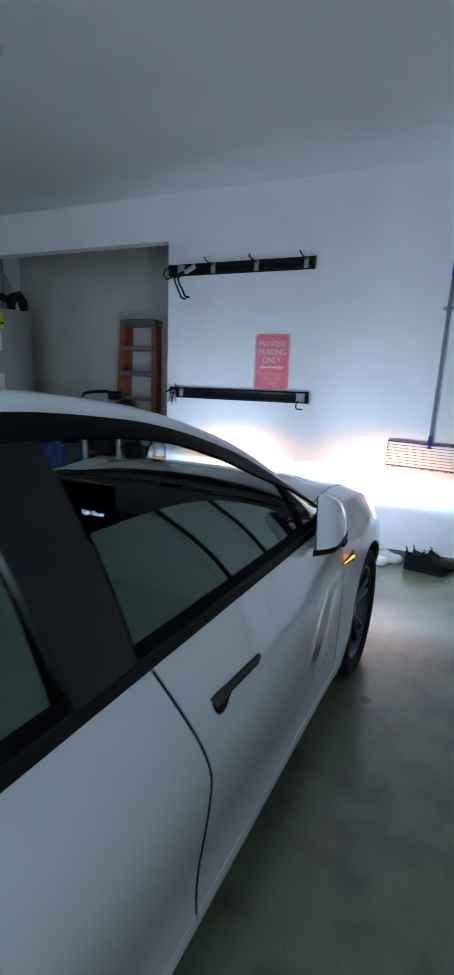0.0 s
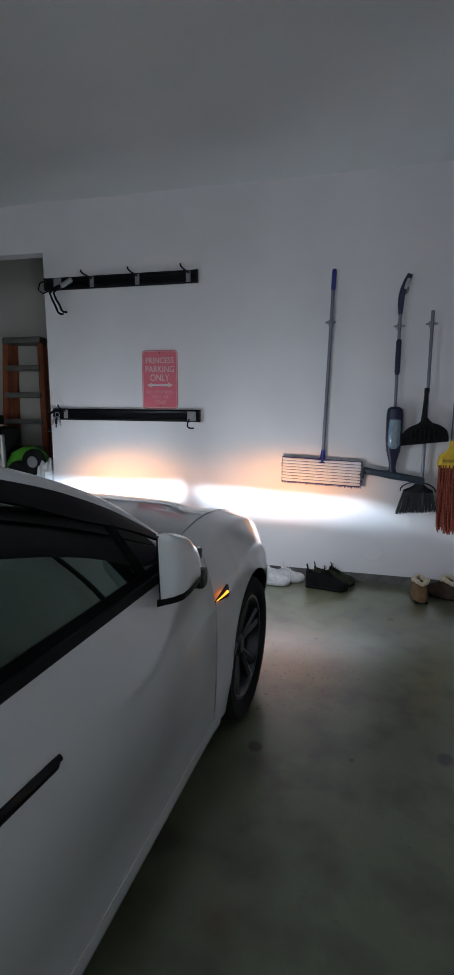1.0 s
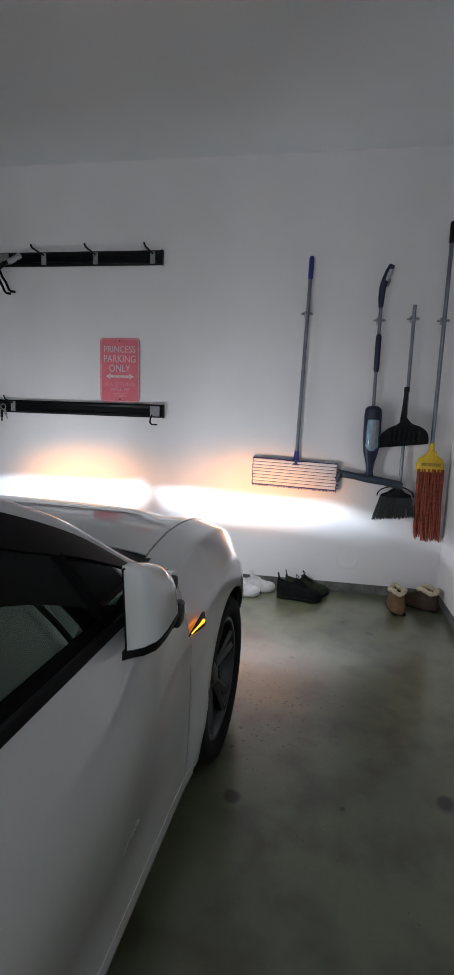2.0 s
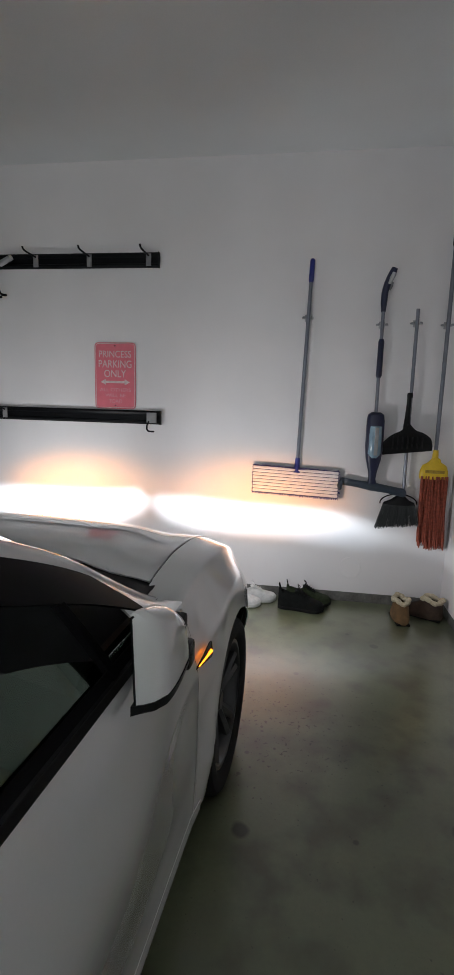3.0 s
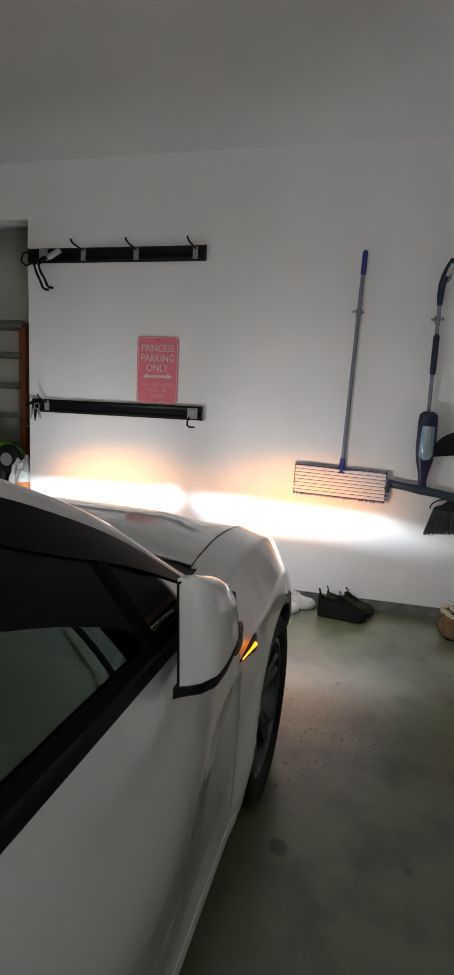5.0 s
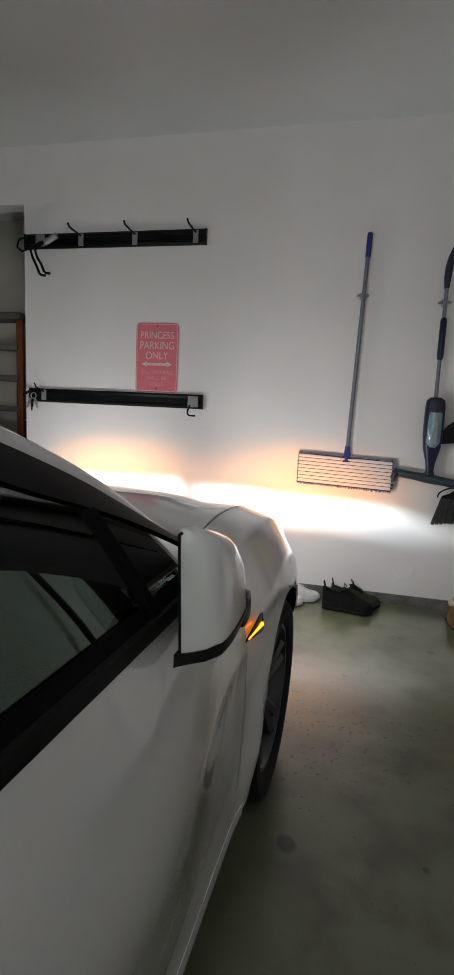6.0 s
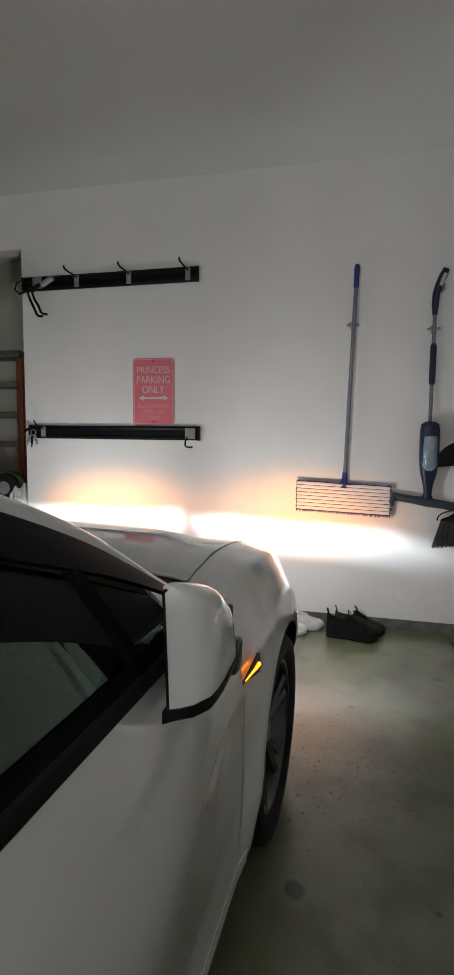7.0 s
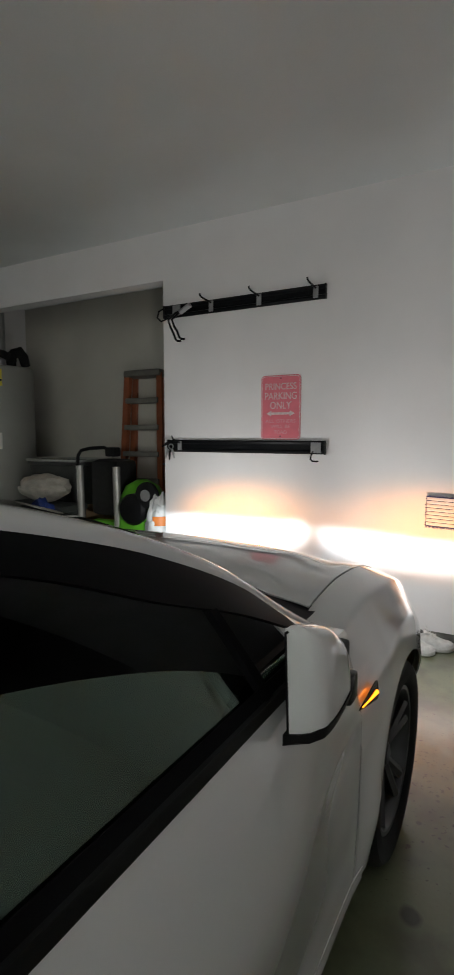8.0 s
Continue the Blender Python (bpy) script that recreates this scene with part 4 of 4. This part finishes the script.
for z, w, d in ((1.135, .016, .016), (1.08, .020, .018), (1.055, .040, .02), (1.035, .075, .022), (1.00, .088, .026), (.955, .090, .028), (.945, .086, .026)):
    rows.append([(3.184 + w * math.copysign(abs(math.cos(a)) ** .7, math.cos(a)), d * math.sin(a), z) for a in span(0, 2 * math.pi * 19 / 20, 20)])
clamp = part("clamp", grid(rows, close=True), YELLOW, t, "yellow plastic clamp", True)
part("clamp_slot", solid(3.125, 3.245, -.030, -.020, .985, 1.005, .003), material("amber_label", (.42, .26, .03), .5, grain=.3, scale=60), clamp)
part("yoke", tube([(3.150, -.012, 1.04), (3.160, -.014, 1.075), (3.184, -.016, 1.09), (3.208, -.014, 1.075), (3.218, -.012, 1.04)], .007, seg=8), YELLOW, clamp, "", True)
bm = bmesh.new()
for k in range(110):
    u, v = rng.uniform(-1, 1), rng.uniform(-1, 1)
    pts = []
    ln = rng.uniform(.43, .50)
    sx = rng.uniform(-.012, .012)
    for f in span(0, 1, 7):
        pts.append((3.186 + u * .080 + .018 * f + sx * math.sin(f * 5 + k), min(.036, v * .028 + .008 * math.sin(f * 7 + k * 1.7)), .965 - ln * f))
    tube(pts, [.0065] * 6 + [.004], bm, 5)
tagged(part("yarn_head", bm, RUST, t, "rust red cotton strands"), kind="stuff")

# two long dark poles leaning on the side wall
for y0, y1, top in ((-1.62, -1.32, 2.08), (-1.15, -.78, 1.95)):
    t = thing("leaning_pole", pose(3.20, y0, floor_z(y0)), "long dark pole leaning against the side wall", "pole", "leaning poles")
    part("shaft", tube([(0, 0, .004), (.05, (y1 - y0) * .5, top * .5), (.103, y1 - y0, top)], .016, seg=12), BLACKPLASTIC, t, "", True)
    part("ferrule", tube([(-.001, -.001, .002), (.003, .012, .09)], .020, seg=12), SATINBLACK, t, "", True)

# round cover plate low on the wall
bm = lathe([(0, -.0035), (.070, -.0035), (.0735, -.003), (.0755, -.0005)], 40, "y")
t = tagged(part("cover_plate", bm, WALL), "round white painted cover plate on the wall", "cover plate")
t.location = (2.700, 0, .285)


# shoes along the wall
def shoe(name, m, length, mats, label, group, high=.075, lace=True):
    upper_m, sole_m, lace_m, tongue_m = mats
    t = thing(name, m, label, "shoe", group)

    def half(u):
        return length * .17 * curve_at([(0, .55), (.08, .80), (.3, .78), (.5, .82), (.72, 1.0), (.88, .88), (1, .35)], u)

    def top(u):
        return curve_at([(0, high * 1.25), (.12, high * 1.10), (.3, high * .95), (.42, high * 1.12), (.6, high * .85), (.8, high * .58), (.94, high * .48), (1, high * .30)], u)
    us = span(0, 1, 22)
    rows = []
    for u in us:
        w = half(u) + .004
        y = (u - .5) * length
        lift = .012 * max(0, (u - .8) / .2) ** 2
        rows.append([(-w, y, lift + .022), (-w, y, lift + .006), (-w * .9, y, lift), (w * .9, y, lift), (w, y, lift + .006), (w, y, lift + .022)])
    part("sole", grid(rows, close=True), sole_m, t, "", True)
    rows = []
    for u in us:
        w, h, y = half(u), top(u), (u - .5) * length
        op = 1 if .05 < u < .46 else 0
        ring = []
        for a in span(0, 1, 13):
            ang = math.pi * a
            x = w * math.copysign(abs(math.cos(ang)) ** .6, math.cos(ang))
            z = .020 + h * abs(math.sin(ang)) ** (.75)
            if op and abs(x) < w * .55:
                z = .020 + h * .40
            ring.append((x, y, z))
        rows.append(ring)
    part("upper", grid(rows, .004), upper_m, t, "", True)
    if lace:
        part("tongue", grid([[(x, (u - .5) * length, .024 + top(u) * (1.0 + .28 * (.58 - u)) + .006 - abs(x) * .25) for x in span(-.024, .024, 5)] for u in span(.36, .64, 6)], .006), tongue_m, t, "", True)
        for k in range(4):
            u = .46 + .05 * k
            z = .030 + top(u) * 1.02
            part("lace", tube([(-.034, (u - .5) * length, z - .016), (-.012, (u - .49) * length, z), (.012, (u - .51) * length, z), (.034, (u - .5) * length, z - .016)], .0035, seg=6), lace_m, t, "", True)
        part("lace_bow", tube([(-.004, (.43 - .5) * length, .036 + top(.43)), (-.035, (.40 - .5) * length, .055 + top(.43)), (-.03, (.46 - .5) * length, .040 + top(.43)), (.004, (.43 - .5) * length, .038 + top(.43)), (.035, (.40 - .5) * length, .052 + top(.43)), (.03, (.47 - .5) * length, .036 + top(.43))], .003, seg=6), lace_m, t, "", True)
        part("pull_tab", tube([(-.010, -.47 * length, .02 + high * 1.2), (-.008, -.50 * length, .02 + high * 1.55), (.008, -.50 * length, .02 + high * 1.55), (.010, -.47 * length, .02 + high * 1.2)], .004, seg=6), lace_m, t, "", True)
    return t


WHITEKNIT = material("white_knit", (.66, .66, .66), .85, grain=.2, scale=40, fine=320, bump=.002)
WHITESOLE = material("white_foam_sole", (.55, .55, .54), .7, grain=.25, scale=20, fine=200)
BLACKKNIT = material("black_mesh_fabric", (.009, .010, .010), .9, spec=.15, grain=.5, scale=40, fine=320, bump=.002)
OLIVE = material("olive_mesh_fabric", (.03, .04, .02), .85, spec=.2, grain=.4, scale=50, fine=320, bump=.002)
BLACKSOLE = material("black_rubber_sole", (.011, .011, .011), .7, spec=.2, grain=.4, scale=20, fine=200)
SUEDE = material("tan_suede", (.15, .085, .035), .9, grain=.4, scale=24, fine=280, bump=.0015)
FLEECE = material("cream_fleece", (.58, .50, .36), 1.0, grain=.3, scale=90, fine=420, bump=.006)
DARKSUEDE = material("brown_suede", (.062, .036, .024), .9, grain=.4, scale=24, fine=280, bump=.0015)

z = floor_z(-.15)
shoe("trainer", pose(2.060, -.120, z + .002, 0, 0, -76), .285, (WHITEKNIT, WHITESOLE, WHITEKNIT, WHITEKNIT), "white knitted running shoe on the concrete floor", "white trainers")
shoe("trainer", pose(1.960, -.215, z + .002, 0, 0, -84), .285, (WHITEKNIT, WHITESOLE, WHITEKNIT, WHITEKNIT), "white knitted running shoe on the concrete floor", "white trainers")
shoe("trainer", pose(2.425, -.105, z + .002, 0, 0, -84), .305, (OLIVE, BLACKSOLE, BLACKKNIT, BLACKKNIT), "black and olive trainer with laces", "black trainers", .096)
shoe("trainer", pose(2.375, -.205, z + .002, 0, 0, -97), .305, (BLACKKNIT, BLACKSOLE, BLACKKNIT, BLACKKNIT), "black laced trainer with an olive toe", "black trainers", .096)


def slipper_boot(m, label, suede, lean, toe=1.0):
    t = thing("slipper_boot", m, label, "boot", "fleece-lined boots")
    rows = []
    for f, w, l0, l1 in ((0, .046, -.125, .13), (.018, .052, -.13, .135), (.04, .050, -.128, .125), (.065, .046, -.124, .085), (.09, .044, -.12, .035), (.115, .046, -.118, .012)):
        ring = []
        for a in span(0, 2 * math.pi * 23 / 24, 24):
            front = l1 * toe if l1 > .05 else l1
            cy, ry = (l0 + front) / 2, (front - l0) / 2
            ring.append((w * math.copysign(abs(math.cos(a)) ** .8, math.cos(a)) + lean * f, cy + ry * math.copysign(abs(math.sin(a)) ** .8, math.sin(a)), f + .008))
        rows.append(ring)
    part("upper", grid(rows, close=True), suede, t, "", True)
    bm = bmesh.new()
    part("sole", solid(-.043, .043, -.120, .126 * toe, 0, .014, .006), BLACKSOLE, t, "", True)
    pts = [(.046 * math.cos(a) + lean * .115, -.053 + .064 * math.sin(a), .128 + .010 * math.sin(a * 3)) for a in span(0, 2 * math.pi, 29)]
    part("cuff", tube(pts, [.016 + .003 * math.sin(i * 2.1) for i in range(29)], seg=10, caps=False), FLEECE, t, "cream fleece cuff", True)
    return t


slipper_boot(pose(3.015, -.255, floor_z(-.25) + .002, 0, 0, 186), "tan suede boot with a cream fleece cuff", SUEDE, -.1, .62)
slipper_boot(pose(3.175, -.150, floor_z(-.15) + .002, 0, 0, 62), "brown suede boot with a cream fleece cuff", DARKSUEDE, .15)


# the alcove: ladder, water heater, mower, bins and bags
ORANGE = material("orange_fibreglass", (.33, .085, .03), .5, grain=.3, scale=14, fine=200)
LADDERGREY = material("grey_ladder_metal", (.20, .19, .17), .5, metal=.3, grain=.3, scale=14, fine=160)
TANK = material("grey_enamel", (.30, .30, .28), .4, grain=.08, scale=4, fine=120)
LABELYELLOW = material("yellow_label", (.70, .58, .03), .6, grain=.08, scale=20)
PAPER = material("white_label", (.7, .7, .68), .7, grain=.1, scale=20)
INSUL = material("black_foam", (.012, .012, .012), .95, grain=.5, scale=30, fine=200, bump=.004)
GREEN = material("lime_green_plastic", (.13, .50, .03), .38, grain=.15, scale=14, fine=160)
GREYTUBE = material("grey_tube", (.46, .45, .43), .4, metal=.4, grain=.2, scale=14, fine=160)
SACK = material("white_sack_plastic", (.48, .45, .40), .6, grain=.3, scale=12, fine=90, bump=.01)
TOTE = material("dark_tote_plastic", (.05, .055, .055), .5, grain=.3, scale=9, fine=120)
TARP = material("blue_tarpaulin", (.012, .04, .24), .5, grain=.35, scale=12, fine=90, bump=.008)
CARTON = material("brown_card", (.30, .2, .11), .85, grain=.3, scale=10, fine=160)
BAGWHITE = material("white_carrier_bag", (.7, .7, .7), .5, grain=.12, scale=16, fine=90, bump=.008)
BAGORANGE = material("orange_print", (.72, .20, .03), .5, grain=.12, scale=16)

fz = floor_z(0)
lad = thing("step_ladder", pose(-1.02, .97, fz, -3, 0, 0) @ Matrix.Diagonal((1.07, 1, 1.02, 1)), "orange fibreglass step ladder with grey treads, folded", "ladder")
top, bot = .190, .265
for s in (-1, 1):
    for y, nm in ((0, "front_rail"), (.13, "rear_rail")):
        k = 1 if y == 0 else .92
        rows = [[(s * (b * k + dx), y + dy, z) for dx, dy in ((-.032, 0), (.032, 0), (.032, .014), (-.018, .014), (-.018, .06), (-.032, .06))] for b, z in ((bot, 0), (top + .01, 1.96))]
        part(nm, grid(rows, close=True), ORANGE, lad)
    part("spreader", solid(s * .24 - .008, s * .24 + .008, .03, .15, 1.0, 1.02), STEEL, lad)
    part("foot", solid(s * bot - .03, s * bot + .03, -.01, .07, -.002, .03, .006), BLACKPLASTIC, lad, "", True)
for k in range(1, 7):
    z = .284 * k
    w = bot + (top - bot) * z / 1.96
    part("tread", solid(-w, w, -.02, .075, z - .055, z, .008), LADDERGREY, lad, "grey ribbed tread", True)
part("top_cap", solid(-top - .035, top + .035, -.03, .20, 1.93, 2.00, .02), LADDERGREY, lad, "grey plastic top cap", True)

h = thing("water_heater", pose(-2.63, .62, fz), "grey water heater on a stand with a yellow label", "water heater")
part("stand", solid(-.34, .34, -.34, .34, 0, .46, .01), TOTE, h, "", True)
part("tank", lathe([(0, .46), (.30, .46), (.312, .475), (.312, 2.06), (.302, 2.085), (.28, 2.095), (0, 2.11)], 48), TANK, h, "", True)


def tank_patch(a0, a1, z0, z1, mat, name, off=.003):
    part(name, grid([[((.312 + off) * math.sin(radians(a)), -(.312 + off) * math.cos(radians(a)), z) for z in (z0, z1)] for a in span(a0, a1, 9)], .001), mat, h, "", True)


tank_patch(8, 46, 1.87, 2.05, LABELYELLOW, "energy_label")
tank_patch(8, 40, 1.62, 1.84, PAPER, "data_label")
tank_patch(10, 42, 1.18, 1.36, PAPER, "warning_label")
for k in range(5):
    tank_patch(12, 34 - 5 * (k % 2), 1.80 - .035 * k, 1.812 - .035 * k, SATINBLACK, "printed_line", .005)
part("drain_knob", lathe([(0, 0), (.012, 0), (.012, .03), (0, .03)], 12, "y"), SATINBLACK, h).location = (.22, -.255, 1.93)
part("flue", tube([(-.05, 0, 2.10), (-.05, 0, 2.30), (-.05, 0, H - .01)], .055, seg=16), STEEL, h, "", True)
part("pipe_insulation", tube([(.12, 0, 2.10), (.12, 0, 2.22), (.14, .02, 2.25), (.19, .06, 2.27), (.20, .10, 2.22), (.19, .14, 2.12)], [.05, .062, .055, .066, .058, .05], seg=12), INSUL, h, "black foam pipe wrap", True)
part("pipe_insulation", tube([(-.16, -.06, 2.10), (-.15, -.06, 2.20), (-.06, -.08, 2.27), (.08, -.08, 2.24), (.16, -.06, 2.20)], .045, seg=12), INSUL, h, "black foam pipe wrap", True)

mw = thing("lawn_mower", pose(-.86, .34, fz), "lime green and black mower stored upright with folded handle", "lawn mower")
for x in (-.30, .15):
    part("handle_tube", tube([(x, -.08, .10), (x, -.09, .60), (x, -.10, 1.04)], .034, seg=12), GREYTUBE, mw, "grey metal handle tube", True)
part("handle_bar", tube([(-.33, -.10, 1.02), (-.35, -.06, 1.14), (-.32, -.05, 1.185), (-.24, -.02, 1.205), (-.06, -.02, 1.215), (.02, -.02, 1.195), (.06, -.02, 1.13)], .017, seg=10), BLACKPLASTIC, mw, "black rubber handle bar", True)
part("switch_box", solid(-.02, .10, -.06, .04, 1.13, 1.22, .02), BLACKPLASTIC, mw, "", True)
part("grass_bag", solid(-.25, .10, -.02, .30, .55, 1.10, .07), INSUL, mw, "black fabric grass bag", True)
rows = []
for z, w, d in ((.12, .16, .10), (.20, .25, .17), (.45, .28, .19), (.70, .25, .17), (.86, .17, .11), (.92, .05, .04)):
    rows.append([(.33 + w * math.copysign(abs(math.cos(a)) ** .7, math.cos(a)), .06 + d * math.sin(a), z) for a in span(0, 2 * math.pi * 19 / 20, 20)])
part("deck", grid(rows, close=True), GREEN, mw, "lime green plastic deck", True)
part("motor_cover", lathe([(0, .0), (.13, .0), (.145, .02), (.145, .12), (.12, .15), (0, .16)], 24, "y"), BLACKPLASTIC, mw, "black motor cover", True).matrix_basis = pose(.36, -.02, .66, 0, 0, 180)
part("green_cowl", solid(-.22, .08, -.06, .06, .18, .52, .05), GREEN, mw, "lime green cowl", True)
for x, z in ((.10, .17), (.55, .17), (.52, .80)):
    wl = part("wheel", lathe([(.0, -.03), (.09, -.03), (.115, -.02), (.12, 0), (.115, .02), (.09, .03), (0, .03)], 28, "y"), RUBBER, mw, "black wheel", True)
    wl.location = (x, -.13, z)
    part("wheel_cap", lathe([(0, -.006), (.05, -.004), (.055, .004)], 20, "y"), GREYPLASTIC, wl, "", True).location = (0, -.031, 0)

t = thing("storage_tote", pose(-1.72, .66, fz), "dark plastic storage tote on a carton", "storage box")
part("carton", solid(-.38, .42, -.28, .26, 0, .60, .006), CARTON, t, "brown cardboard carton", True)
rows = [[(w * math.copysign(abs(math.cos(a)) ** .4, math.cos(a)), d * math.copysign(abs(math.sin(a)) ** .4, math.sin(a)), z) for a in span(0, 2 * math.pi * 31 / 32, 32)] for z, w, d in ((.605, .33, .22), (1.02, .39, .26), (1.03, .41, .28), (1.055, .41, .28), (1.06, .38, .25), (.95, .36, .23))]
part("bin", grid(rows, close=True), TOTE, t, "", True)
rim = [(w * math.copysign(abs(math.cos(a)) ** .4, math.cos(a)), .0 + d * math.copysign(abs(math.sin(a)) ** .4, math.sin(a)), 1.07) for w, d in ((.41, .28),) for a in span(0, 2 * math.pi, 33)]
part("rim", tube(rim, .014, seg=8, caps=False), material("pale_rim_plastic", (.4, .4, .38), .6, grain=.2, scale=20), t, "pale plastic rim", True)


def sack(name, m, sx, sy, sz, mat, label, category, seed):
    bm = bmesh.new()
    bmesh.ops.create_icosphere(bm, subdivisions=4, radius=1)
    for v in bm.verts:
        p = v.co.copy()
        n = noise.noise(p * 2.2 + Vector((seed, 0, 0))) * .22 + noise.noise(p * 6 + Vector((seed, 3, 0))) * .07
        v.co = Vector((p.x * sx * (1 + n), p.y * sy * (1 + n), max(0, (p.z * .5 + .5)) ** .8 * sz * (1 + n * .6)))
    ob = tagged(part(name, bm, mat, None, "", True), label, category)
    ob.matrix_world = m
    return ob


sack("filled_sack", pose(-1.60, .20, fz + .66), .32, .16, .27, SACK, "crumpled off-white plastic sack", "sack", 2)
b = thing("packing_box", pose(-1.60, .20, fz), "low dark box under the sacks", "box")
part("box_body", solid(-.42, .40, -.17, .16, 0, .65, .01), TOTE, b, "", True)
part("box_lid", solid(-.43, .41, -.18, .17, .60, .655, .008), TOTE, b, "", True)
sack("tarpaulin", pose(-1.42, -.02, fz), .20, .13, .72, TARP, "folded bright blue tarpaulin", "tarpaulin", 7)
bag = sack("carrier_bag", pose(-.19, .20, fz), .13, .13, .80, BAGWHITE, "tall white plastic bag with orange print", "bag", 11)
part("print_band", grid([[(.134 * math.cos(a), .134 * math.sin(a), z) for z in (.56, .60, .64)] for a in span(-1.5, -.6, 9)], .002), BAGORANGE, bag, "orange printed band", True)
part("box_body", solid(-.09, .09, -.06, .06, 0, .3, .01), NAVY, thing("blue_case", pose(-.12, .52, fz), "narrow dark blue case standing on the floor", "case"), "", True)

# ceiling fitting
t = tagged(part("smoke_detector", lathe([(0, -.036), (.04, -.035), (.058, -.026), (.066, -.008), (.066, 0)], 28), material("off_white_plastic", (.62, .62, .6), .5, grain=.06, scale=20), None, "", True), "round off-white smoke detector on the ceiling", "smoke detector")
t.location = (.125, -1.99, H)
